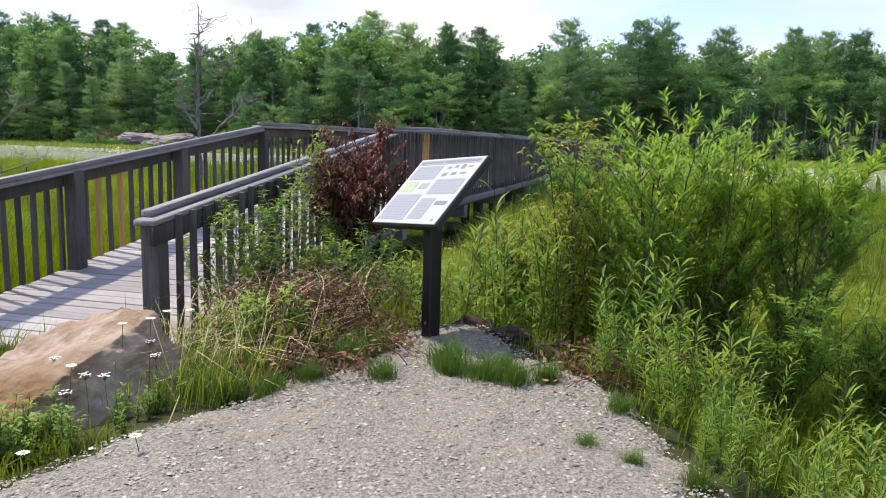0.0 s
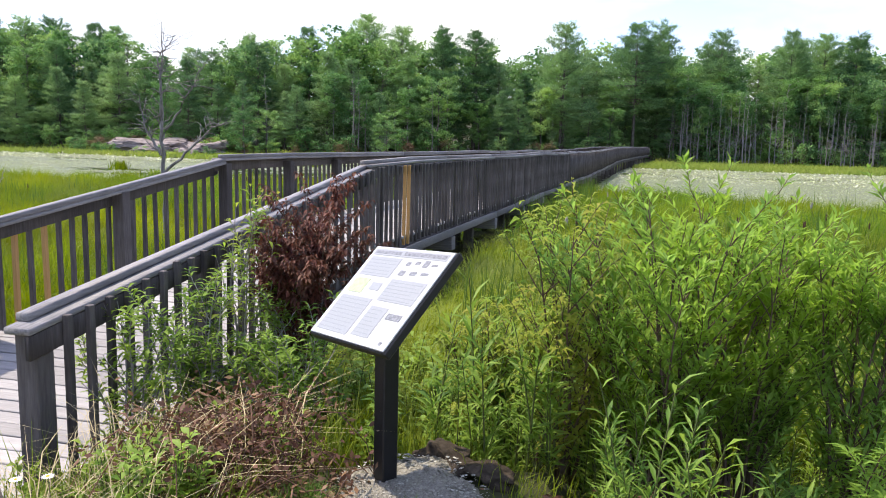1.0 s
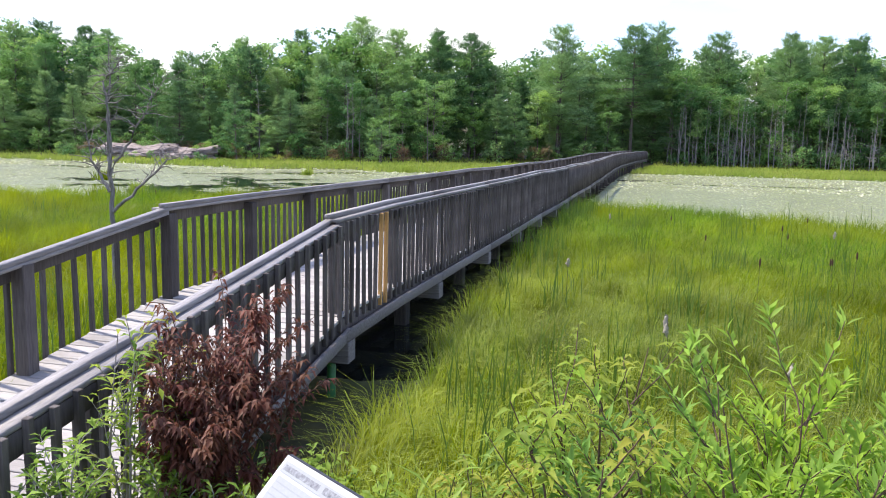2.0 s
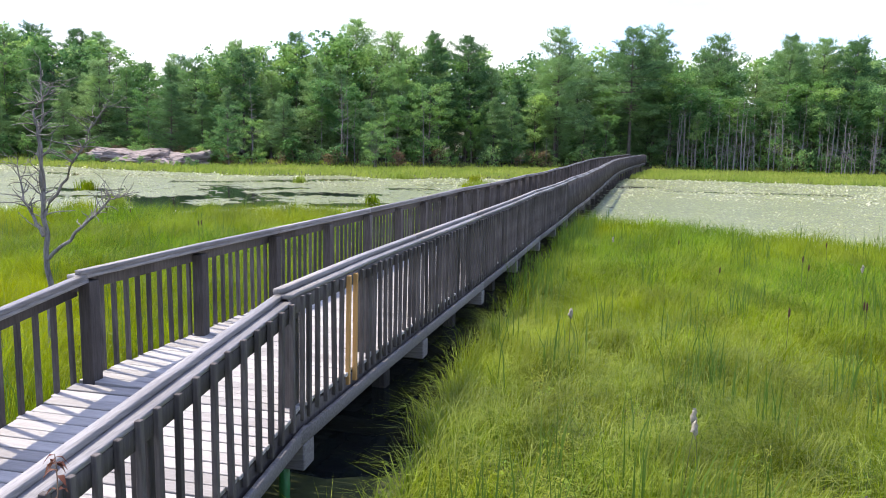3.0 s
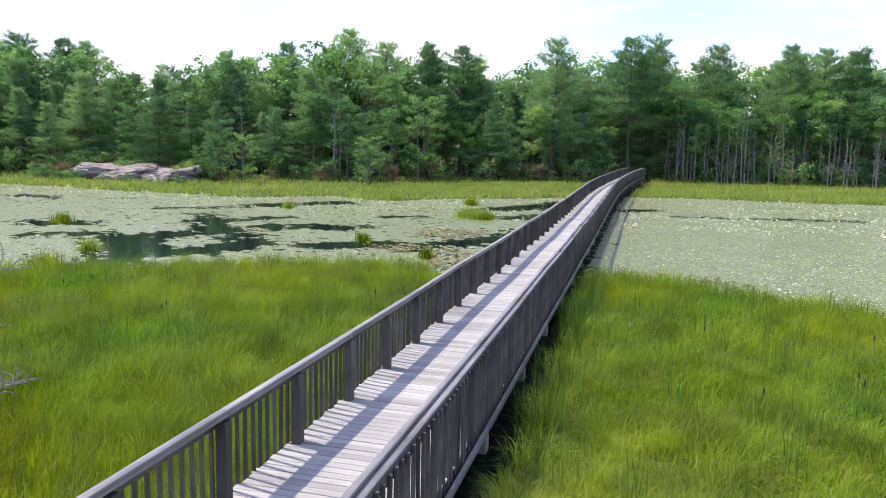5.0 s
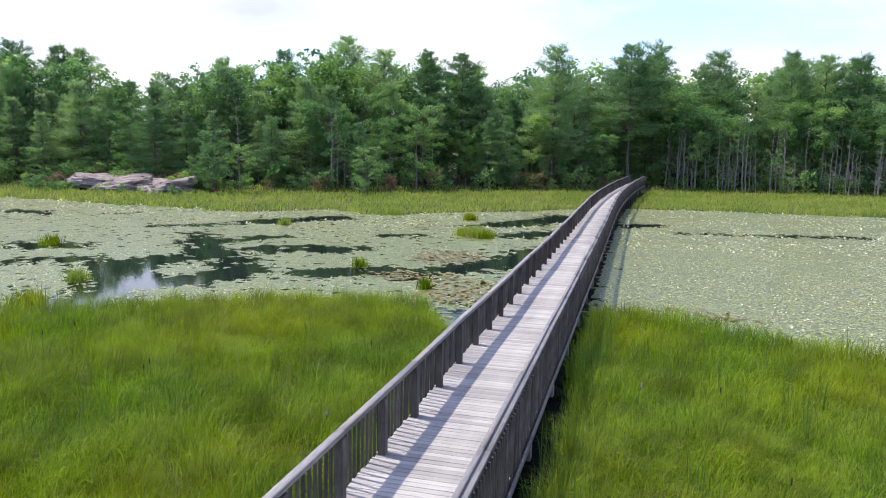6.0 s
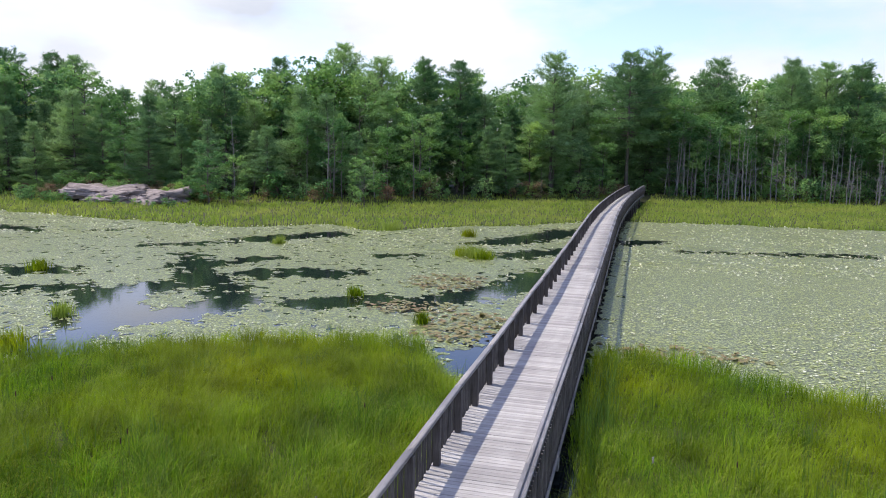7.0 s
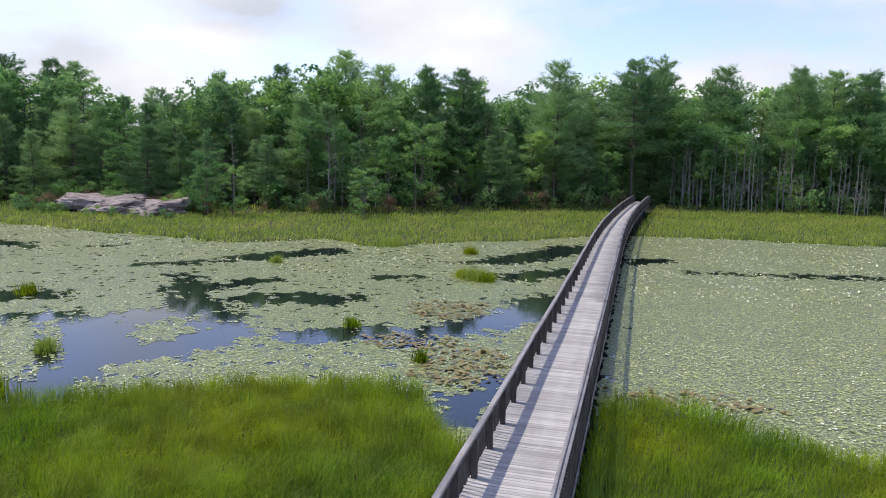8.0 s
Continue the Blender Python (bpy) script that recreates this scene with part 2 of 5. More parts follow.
REDLEAF = foliage("dead red-brown leaves", (0.05, 0.016, 0.013), (0.19, 0.062, 0.042), (0.13, 0.055, 0.03), 2.5, 0.3)
DRYLEAF = foliage("dry brown leaves", (0.10, 0.045, 0.03), (0.35, 0.215, 0.11), (0.11, 0.045, 0.03), 2.0, 0.2)
PADLEAF = foliage("lily pads", (0.19, 0.23, 0.07), (0.44, 0.48, 0.19), (0.33, 0.36, 0.11), 0.10, 0.10, rough=0.36, spec=0.5)
PALEPAD = foliage("pale turned lily pads", (0.42, 0.47, 0.26), (0.74, 0.75, 0.58), (0.46, 0.50, 0.26), 0.2, 0.1, rough=0.4)
BLOSSOM = foliage("white water lily petals", (0.62, 0.64, 0.46), (0.80, 0.80, 0.68), (0.70, 0.72, 0.50), 0.5, 0.15, rough=0.5)
BROWNPAD = foliage("brown dying pads", (0.16, 0.11, 0.055), (0.26, 0.20, 0.09), (0.21, 0.22, 0.09), 0.6, 0.1, rough=0.6)


def water_material():
    m = bpy.data.materials.new("still pond water")
    m.use_nodes = True
    n, l = m.node_tree.nodes, m.node_tree.links
    b = n["Principled BSDF"]
    b.inputs["Base Color"].default_value = (0.008, 0.012, 0.014, 1)
    b.inputs["Roughness"].default_value, b.inputs["IOR"].default_value = 0.02, 1.45
    nz = n.new("ShaderNodeTexNoise")
    nz.inputs["Scale"].default_value, nz.inputs["Detail"].default_value = 5.0, 3.0
    geo = n.new("ShaderNodeNewGeometry")
    bp = n.new("ShaderNodeBump")
    bp.inputs["Strength"].default_value, bp.inputs["Distance"].default_value = 0.07, 0.02
    l.new(geo.outputs["Position"], nz.inputs["Vector"])
    l.new(nz.outputs["Fac"], bp.inputs["Height"])
    l.new(bp.outputs[0], b.inputs["Normal"])
    return m


def mat_material():
    """Floating leaves packed edge to edge: cells of differing green with dark water in the gaps."""
    m = bpy.data.materials.new("packed floating leaves")
    m.use_nodes = True
    n, l = m.node_tree.nodes, m.node_tree.links
    b = n["Principled BSDF"]
    b.inputs["Roughness"].default_value, b.inputs["Specular IOR Level"].default_value = 0.36, 0.5
    geo = n.new("ShaderNodeNewGeometry")
    v = n.new("ShaderNodeTexVoronoi")
    v.inputs["Scale"].default_value = 13.0
    l.new(geo.outputs["Position"], v.inputs["Vector"])
    rp = n.new("ShaderNodeValToRGB")
    e = rp.color_ramp.elements
    e[0].position, e[1].position = 0.34, 0.58
    e[0].color, e[1].color = (1, 1, 1, 1), (0, 0, 0, 1)
    l.new(v.outputs["Distance"], rp.inputs[0])
    hs = n.new("ShaderNodeSeparateColor")
    l.new(v.outputs["Color"], hs.inputs[0])
    g = n.new("ShaderNodeMixRGB")
    g.inputs[1].default_value, g.inputs[2].default_value = (0.19, 0.225, 0.065, 1), (0.44, 0.485, 0.20, 1)
    l.new(hs.outputs[0], g.inputs[0])
    nz = n.new("ShaderNodeTexNoise")
    nz.inputs["Scale"].default_value, nz.inputs["Detail"].default_value = 0.22, 4.0
    l.new(geo.outputs["Position"], nz.inputs["Vector"])
    g2 = n.new("ShaderNodeMixRGB")
    g2.blend_type = "MULTIPLY"
    g2.inputs[2].default_value = (0.70, 0.78, 0.62, 1)
    l.new(nz.outputs["Fac"], g2.inputs[0])
    l.new(g.outputs[0], g2.inputs[1])
    mx = n.new("ShaderNodeMixRGB")
    mx.inputs[1].default_value = (0.07, 0.08, 0.032, 1)
    l.new(rp.outputs[0], mx.inputs[0])
    l.new(g2.outputs[0], mx.inputs[2])
    l.new(mx.outputs[0], b.inputs["Base Color"])
    return m


WATER, LEAFMAT = water_material(), mat_material()


# ---- mesh helpers ----
def mesh_of(name, V, F, material, smooth=False):
    V, F = np.asarray(V, np.float32), np.asarray(F, np.int32)
    me = bpy.data.meshes.new(name)
    k = F.shape[1]
    me.vertices.add(len(V))
    me.vertices.foreach_set("co", V.ravel())
    me.loops.add(F.size)
    me.loops.foreach_set("vertex_index", F.ravel())
    me.polygons.add(len(F))
    me.polygons.foreach_set("loop_start", np.arange(0, F.size, k, dtype=np.int32))
    if smooth:
        me.polygons.foreach_set("use_smooth", np.ones(len(F), bool))
    me.materials.append(material)
    me.update(calc_edges=True)
    me.validate()
    return me


def thing(name, label, category, place=(0, 0, 0), turn=0.0, group="", kind=""):
    ob = new(name)
    ob.empty_display_size = 0.2
    ob.matrix_basis = pose(*place, 0, 0, turn)
    return tagged(ob, label, category, group, kind)


def part(name, me, parent, label="", at=None, kind=""):
    ob = new(name, me)
    ob.parent = parent
    if at is not None:
        ob.matrix_basis = at
    return tagged(ob, label=label, kind=kind)


def join(pieces):
    Vs, Fs, o = [], [], 0
    for V, F in pieces:
        Vs.append(V)
        Fs.append(np.asarray(F) + o)
        o += len(V)
    return np.concatenate(Vs), np.concatenate(Fs)


def tube(points, radii, n=6):
    """A tapered tube along points, as quads."""
    P = np.asarray(points, float)
    R = np.broadcast_to(np.asarray(radii, float), (len(P),))
    D = np.gradient(P, axis=0)
    D /= np.linalg.norm(D, axis=1)[:, None] + 1e-9
    up = np.where(np.abs(D[:, 2:3]) > 0.9, [[1.0, 0, 0]], [[0, 0, 1.0]])
    A = np.cross(D, up)
    A /= np.linalg.norm(A, axis=1)[:, None] + 1e-9
    B = np.cross(D, A)
    a = np.linspace(0, 2 * np.pi, n, endpoint=False)
    V = P[:, None] + R[:, None, None] * (np.cos(a)[None, :, None] * A[:, None] + np.sin(a)[None, :, None] * B[:, None])
    i, j = np.meshgrid(np.arange(len(P) - 1), np.arange(n), indexing="ij")
    F = np.stack([i * n + j, i * n + (j + 1) % n, (i + 1) * n + (j + 1) % n, (i + 1) * n + j], -1).reshape(-1, 4)
    return V.reshape(-1, 3), F


def box_mesh(name, sx, sy, sz, material, bevel=0.006, sag=0.0):
    """A box of that size round its origin, with chamfered edges."""
    bm = bmesh.new()
    bmesh.ops.create_cube(bm, size=1.0)
    for v in bm.verts:
        v.co = Vector((v.co.x * sx, v.co.y * sy, v.co.z * sz))
    bmesh.ops.bevel(bm, geom=list(bm.edges), offset=min(bevel, sx / 4, sy / 4, sz / 4), segments=1, affect="EDGES")
    me = bpy.data.meshes.new(name)
    bm.to_mesh(me)
    bm.free()
    me.materials.append(material)
    return me


BOXF = np.array([[0, 1, 3, 2], [4, 6, 7, 5], [0, 4, 5, 1], [2, 3, 7, 6], [0, 2, 6, 4], [1, 5, 7, 3]])


def box_points(m, sx, sy, sz):
    c = [m @ Vector((x * sx / 2, y * sy / 2, z * sz / 2)) for x in (-1, 1) for y in (-1, 1) for z in (-1, 1)]
    return np.array(c)


def smooth01(v):
    v = np.clip(v, 0, 1)
    return v * v * (3 - 2 * v)


def wob(x, y, s=1.0):
    """A cheap smooth noise of -1 to 1."""
    return (np.sin(x * 1.7 * s + 1.3 * np.sin(y * 1.1 * s + 0.7)) + np.sin(y * 1.9 * s + 1.7 * np.sin(x * 0.8 * s + 2.1)) + np.sin((x + y) * 3.1 * s + 0.4)) / 3


# ---- lie of the land ----
def near_shore(x):
    return np.interp(x, [-90, -40, -24, -17.3, -16.4, -13.9, -11, -8.2, -5.2, -3.6, -2.4, 0.4, 1.7, 3.5, 6.1, 9.2, 15, 25, 60],
                     [12, 15, 17.5, 18.4, 19.3, 21.2, 22.6, 24.2, 24.5, 22.0, 20.0, 21.5, 25.8, 25.8, 24.0, 22.3, 20, 17, 12]) + 0.35 * wob(x, x * 0, 1.5)


def far_shore(x):
    return np.interp(x, [-150, -80, -61, -48, -34, -30, -26, -19, -14, -9.7, -3, 3, 26, 60], [55, 58, 61, 59, 57.5, 58, 63, 60, 66, 69, 76, 80, 81, 80]) + 0.8 * wob(x, x * 0, 0.6)


def forest_edge(x):
    return np.interp(x, [-150, -95, -70, -55, -33, -17, 0, 20, 45, 120], [62, 68, 75, 81, 87, 104, 115, 122, 124, 120])


def land_edge(x):
    return np.interp(x, [-12, -2, 0.5, 1.6, 2.6, 4.0, 4.4, 5.2, 6.2, 9], [-9, -6.6, -6.0, -5.6, -4.9, -4.75, -5.2, -6.6, -8.6, -12])


def height(x, y):
    pad = 0.27 + 0.31 * smooth01((x - 1.0) / 2.2)
    h = 0.05 + (pad - 0.05) * smooth01((land_edge(x) - y) / 0.9 + 0.5)
    pond = smooth01((y - near_shore(x)) / 0.8 + 0.5) * smooth01((far_shore(x) - y) / 2.0 + 0.5)
    h = h - 0.6 * pond
    cx = np.where(y > 55, -0.1 + 0.00078 * (y - 55) ** 2, -0.1)
    h = h - 0.3 * smooth01((1.75 - np.abs(x - cx)) / 0.3) * smooth01((y - 0.6) / 0.8)
    d = y - forest_edge(x)
    h = h + 0.7 * smooth01((d + 4) / 8) + 10 * smooth01((d - 6) / 110)
    return h + 0.025 * wob(x, y, 2.0) * (1 - pond)


def in_pond(x, y):
    return (y > near_shore(x)) & (y < far_shore(x))


# Open water among the floating leaves: channels with a start, an end and a half-width.
OPEN = [(-17.3, 19.8, -18.2, 24.2, 0.85), (-18.2, 24.2, -16.2, 27.2, 1.0), (-16.2, 27.2, -15.6, 30.0, 0.9), (-15.8, 29.6, -18.6, 33.0, 0.9), (-19.0, 25.0, -22.2, 29.0, 1.2),
        (-22.4, 29.4, -19.4, 33.6, 0.9), (-24.6, 30.0, -27.2, 28.5, 0.6), (-31.8, 33.0, -29.2, 33.4, 0.9), (-26.7, 41.7, -24.4, 40.4, 0.5),
        (-24.0, 38.9, -20.4, 34.0, 0.75), (-23.0, 37.0, -20.5, 42.5, 0.5), (-18.2, 36.7, -13.9, 38.5, 1.0), (-26.2, 50.2, -22.1, 55.9, 1.2), (-31.2, 44.5, -26.9, 48.1, 0.45),
        (-12.3, 30.1, -9.4, 31.9, 0.8)]
OPEN += [(-7.6, 31.5, -3.0, 38.2, 0.8), (-3.0, 38.2, -2.5, 42.0, 1.3), (-14.1, 46.0, -12.2, 46.8, 0.5), (-9.7, 54.8, -7.4, 56.8, 0.7),
         (-7.4, 56.8, -3.0, 66.5, 1.4), (-5.9, 49.2, -2.6, 53, 1.0), (6.2, 56.8, 13, 57.7, 0.35), (11, 57.4, 19, 59.4, 0.5),
         (1.5, 59.7, 3.7, 61.4, 0.9), (-3.3, 22.4, -2.5, 26, 0.7), (-49, 49.7, -44.7, 48.3, 0.7), (-40.3, 50.3, -39.2, 51.6, 0.5)]


def openness(x, y):
    """Positive inside open water."""
    wx, wy = x + 0.75 * wob(x, y, 1.3) + 0.42 * wob(x + 9, y, 4), y + 1.0 * wob(x + 5, y + 3, 1.1) + 0.6 * wob(x, y + 4, 4)
    best = np.full(np.shape(x), -99.0)
    for x0, y0, x1, y1, r in OPEN:
        dx, dy = x1 - x0, y1 - y0
        t = np.clip(((wx - x0) * dx + (wy - y0) * dy) / (dx * dx + dy * dy), 0, 1)
        best = np.maximum(best, 1.3 * r + 0.2 - np.hypot(wx - x0 - t * dx, wy - y0 - t * dy))
    return best


def axis_of(lo, hi, fine_lo, fine_hi, step, grow=1.12):
    out = list(np.arange(fine_lo, fine_hi + step, step))
    s, v = step, out[-1]
    while v < hi:
        s *= grow
        v += s
        out.append(v)
    s, v = step, out[0]
    while v > lo:
        s *= grow
        v -= s
        out.insert(0, v)
    return np.array(out)


gx, gy = axis_of(-2500, 2500, -22, 14, 0.5, 1.09), axis_of(-1500, 3000, -14, 34, 0.5, 1.07)
X, Y = np.meshgrid(gx, gy)
ni, nj = X.shape
I, J = np.meshgrid(np.arange(ni - 1), np.arange(nj - 1), indexing="ij")
QUADS = np.stack([I * nj + J, I * nj + J + 1, (I + 1) * nj + J + 1, (I + 1) * nj + J], -1).reshape(-1, 4)
Z = height(X, Y)
ground = new("ground", mesh_of("ground", np.stack([X, Y, Z], -1).reshape(-1, 3), QUADS, GROUND, True))
tagged(ground, "dark damp marsh soil reaching into the forest", "ground", kind="structure")

wx0, wx1, wy0, wy1 = -150, 110, 0.5, 112
water = new("water", mesh_of("water", [(wx0, wy0, 0), (wx1, wy0, 0), (wx1, wy1, 0), (wx0, wy1, 0)], [(0, 1, 2, 3)], WATER))
tagged(water, "still dark pond water reflecting the sky", "water", kind="structure")


# Gravel path
def gravel_left(y):
    return np.interp(y, [-16, -10, -8.4, -7.9, -7.1, -6.6, -6.0, -5.4, -5.1], [-1.5, 0.5, 1.75, 2.15, 2.55, 2.85, 2.95, 3.0, 3.25])


def gravel_right(y):
    return np.interp(y, [-16, -9, -7.3, -6.7, -6.1, -5.5, -5.1], [8.5, 5.75, 4.95, 4.65, 4.3, 3.75, 3.45])


ys, us = np.arange(-15.9, -4.95, 0.05), np.linspace(0, 1, 110)
rs = np.random.RandomState(3)
lo = gravel_left(ys) + 0.10 * wob(ys, ys * 0, 5) + np.convolve(rs.normal(0, 0.09, len(ys)), np.ones(5) / 5, "same") - 0.06
hi = gravel_right(ys) + 0.10 * wob(ys, ys * 0 + 4, 5) + np.convolve(rs.normal(0, 0.09, len(ys)), np.ones(5) / 5, "same") + 0.06
GX = lo[:, None] + (hi - lo)[:, None] * us[None]
GY = ys[:, None] + 0 * GX + rs.uniform(-0.012, 0.012, GX.shape)
rim = np.minimum(np.minimum(GX - lo[:, None], hi[:, None] - GX), np.maximum(-5.0 - GY, 0))
GZ = height(GX, GY) + 0.028 + 0.010 * wob(GX, GY, 7) + rs.uniform(-0.006, 0.006, GX.shape) - 0.075 * (1 - smooth01(rim / 0.16))
ni, nj = GX.shape
I, J = np.meshgrid(np.arange(ni - 1), np.arange(nj - 1), indexing="ij")
Q = np.stack([I * nj + J, I * nj + J + 1, (I + 1) * nj + J + 1, (I + 1) * nj + J], -1).reshape(-1, 4)
gravel = new("gravel_path", mesh_of("gravel_path", np.stack([GX, GY, GZ], -1).reshape(-1, 3), Q, GRAVEL, True))
tagged(gravel, "pale grey crushed gravel path beside the sign", "path", kind="structure")

rs = np.random.RandomState(5)
N = 46000
sxp, syp = rs.uniform(1.6, 5.7, N), -9.2 + 4.2 * rs.rand(N)
ok = (sxp > gravel_left(syp) - 0.03) & (sxp < gravel_right(syp) + 0.03)
sxp, syp = sxp[ok], syp[ok]
octa = np.array([(1, 0, 0), (-1, 0, 0), (0, 1, 0), (0, -1, 0), (0, 0, 1), (0, 0, -1)], float)
octf = np.array([(0, 2, 4), (2, 1, 4), (1, 3, 4), (3, 0, 4)])
size = 0.003 + 0.010 * rs.rand(len(sxp)) ** 3
V = octa[None] * size[:, None, None] * rs.uniform(0.6, 1.4, (len(sxp), 6, 1)) * np.array([1, 1, 0.45])
a = rs.rand(len(sxp)) * 6.3
ca, sa = np.cos(a)[:, None], np.sin(a)[:, None]
V = np.stack([V[..., 0] * ca - V[..., 1] * sa, V[..., 0] * sa + V[..., 1] * ca, V[..., 2]], -1)
V += np.stack([sxp, syp, height(sxp, syp) + 0.029 + 0.012 * wob(sxp, syp, 7)], -1)[:, None]
F = octf[None] + 6 * np.arange(len(sxp))[:, None, None]
stones = new("gravel_stones", mesh_of("gravel_stones", V.reshape(-1, 3), F.reshape(-1, 3), STONE))
tagged(stones, "loose pale stones scattered over the gravel path", "gravel", kind="stuff")


# ---- boardwalk ----
RAMP, SLOPE, DRIFT, END = 5.85, 0.120, 0.052, 113.0


def deck_x(y):
    return -0.10 - DRIFT * min(y, 0) + (0.00078 * (y - 55) ** 2 if y > 55 else 0.0)


def deck_z(y):
    t = min(max((y - 30) / 45, 0), 1)
    return 1.0 + SLOPE * min(y, 0) + 0.30 * t * t * (3 - 2 * t) + 0.18 * min(max((y - 80) / 33, 0), 1) + (0.02 * math.sin(y * 0.55) * min(max(y - 6, 0) / 6, 1))


def on_deck(y, side=0.0, up=0.0):
    """The pose of a piece at y along the boardwalk, side metres to the right, up metres above the deck; its y axis runs along it."""
    d = 0.05
    ya, yb = (y - d, y + d) if abs(y) > d else ((0.0, d) if y >= 0 else (-d, 0.0))
    yaw = math.degrees(math.atan2(-(deck_x(yb) - deck_x(ya)), yb - ya))
    return pose(deck_x(y), y, deck_z(y) + up, 0, 0, yaw) @ pose(side, 0, 0)


def tilt_at(y):
    d = 0.05
    ya, yb = (y - d, y + d) if abs(y) > d else ((0.0, d) if y >= 0 else (-d, 0.0))
    return math.degrees(math.atan2(deck_z(yb) - deck_z(ya), yb - ya))


boardwalk = thing("boardwalk", "long weathered grey wooden boardwalk with slatted railings over the marsh", "boardwalk")
rb = random.Random(11)
BAY, HALF = 1.83, 1.07
PLANK = 0.146
plank_meshes = [box_mesh("plank", 2.30 + 0.03 * k, 0.134, 0.038, DECKWOOD, 0.005) for k in range(3)]
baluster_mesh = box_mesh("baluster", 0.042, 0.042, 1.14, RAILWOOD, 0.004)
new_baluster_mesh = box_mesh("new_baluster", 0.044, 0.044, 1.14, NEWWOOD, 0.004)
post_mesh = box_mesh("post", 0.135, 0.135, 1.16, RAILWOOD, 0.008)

far_planks, far_balusters = [], []
y, count = -RAMP + 0.07, 0
while y < END:
    m = on_deck(y, rb.uniform(-0.012, 0.012), -0.019 + rb.uniform(-0.003, 0.003)) @ pose(0, 0, 0, tilt_at(y) + rb.uniform(-0.5, 0.5), 0, rb.uniform(-0.35, 0.35))
    if count < 300:
        part("plank", plank_meshes[count % 3], boardwalk, at=m)
    else:
        far_planks.append((box_points(m, 2.32, 0.137, 0.038), BOXF))
    count += 1
    y += PLANK * (1 if y >= 0 else 0.993)
part("far_decking", mesh_of("far_decking", *join(far_planks), DECKWOOD_FAR), boardwalk, kind="stuff")

posts = [-RAMP + 0.06, -4.0, -2.15] + [k * BAY for k in range(int(END / BAY) + 1)]
for side in (-1, 1):
    for k, y in enumerate(posts):
        part("post", post_mesh, boardwalk, at=on_deck(y, side * (HALF - 0.02) if y > -RAMP + 0.2 else side * HALF, 0.40) @ pose(0, 0, 0, 0, 0, rb.uniform(-2, 2)))
    count = 0
    for a, b in zip(posts[:-1], posts[1:]):
        steps = 10
        for k in range(steps):
            y = a + (b - a) * (k + 0.72 - 0.22 * (k > 0) + (0.0 if k == 0 else 0.22)) / steps
            x = side * (HALF + 0.109)
            fresh = (side > 0 and -0.01 < a < 0.01 and k in (5, 6)) or (side < 0 and -4.1 < a < -3.9 and k in (2, 4))
            m = on_deck(y, x + rb.uniform(-0.004, 0.004), 0.437 + rb.uniform(-0.012, 0.012)) @ pose(0, 0, 0, rb.uniform(-0.7, 0.7), rb.uniform(-0.6, 0.6), rb.uniform(-6, 6))
            if fresh:
                part("baluster", new_baluster_mesh, boardwalk, "unweathered yellow pine baluster", at=m)
            elif count < 150:
                part("baluster", baluster_mesh, boardwalk, at=m)
            else:
                far_balusters.append((box_points(m, 0.042, 0.042, 1.14), BOXF))
            count += 1
part("far_railing", mesh_of("far_railing", *join(far_balusters), RAILWOOD_FAR), boardwalk, kind="stuff")


def run(name, y0, y1, side, up, w, h, material, step=1.83):
    """A board along the boardwalk from y0 to y1, side metres out and up metres above the deck, w wide and h high."""
    n = max(2, int(abs(y1 - y0) / step) + 1)
    V = []
    for y in np.linspace(y0, y1, n):
        m = on_deck(y, side, up)
        e = 0.006
        for px, pz in ((-w / 2 + e, -h / 2), (w / 2 - e, -h / 2), (w / 2, -h / 2 + e), (w / 2, h / 2 - e), (w / 2 - e, h / 2), (-w / 2 + e, h / 2), (-w / 2, h / 2 - e), (-w / 2, -h / 2 + e)):
            V.append(m @ Vector((px, 0, pz)))
    F = [(i * 8 + j, i * 8 + (j + 1) % 8, i * 8 + 8 + (j + 1) % 8, i * 8 + 8 + j) for i in range(n - 1) for j in range(8)]
    for o, s in ((0, 1), ((n - 1) * 8, -1)):
        for q in ((0, 1, 2, 7), (7, 2, 3, 6), (6, 3, 4, 5)):
            F.append(tuple(o + v for v in (q if s < 0 else q[::-1])))
    return part(name, mesh_of(name, [tuple(v) for v in V], F, material), boardwalk)


spans = [(-RAMP - 0.06, -0.015)] + [(k * 3.66 + (0.0 if k else -0.10), k * 3.66 + 3.655) for k in range(int(END / 3.66))]
for side in (-1, 1):
    for a, b in spans:
        if side > 0 and abs(a) < 0.2:
            a = -0.24
        if side > 0 and a < -1:
            b = -0.10
        lift = 0.0 if a > -1 else -0.055
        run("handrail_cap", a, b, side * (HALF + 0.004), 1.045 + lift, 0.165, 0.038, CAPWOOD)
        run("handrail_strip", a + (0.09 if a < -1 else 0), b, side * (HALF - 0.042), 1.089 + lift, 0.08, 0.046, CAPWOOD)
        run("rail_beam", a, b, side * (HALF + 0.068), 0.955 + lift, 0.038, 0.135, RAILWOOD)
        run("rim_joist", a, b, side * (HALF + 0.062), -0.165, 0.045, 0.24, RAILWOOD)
        run("ledger", a, b, side * (HALF + 0.150), -0.215, 0.045, 0.13, BEAMWOOD)
        for s2 in (0.62, 0.0):
            if side > 0 or s2 > 0:
                run("stringer", a, b, side * s2, -0.165, 0.075, 0.235, BEAMWOOD)

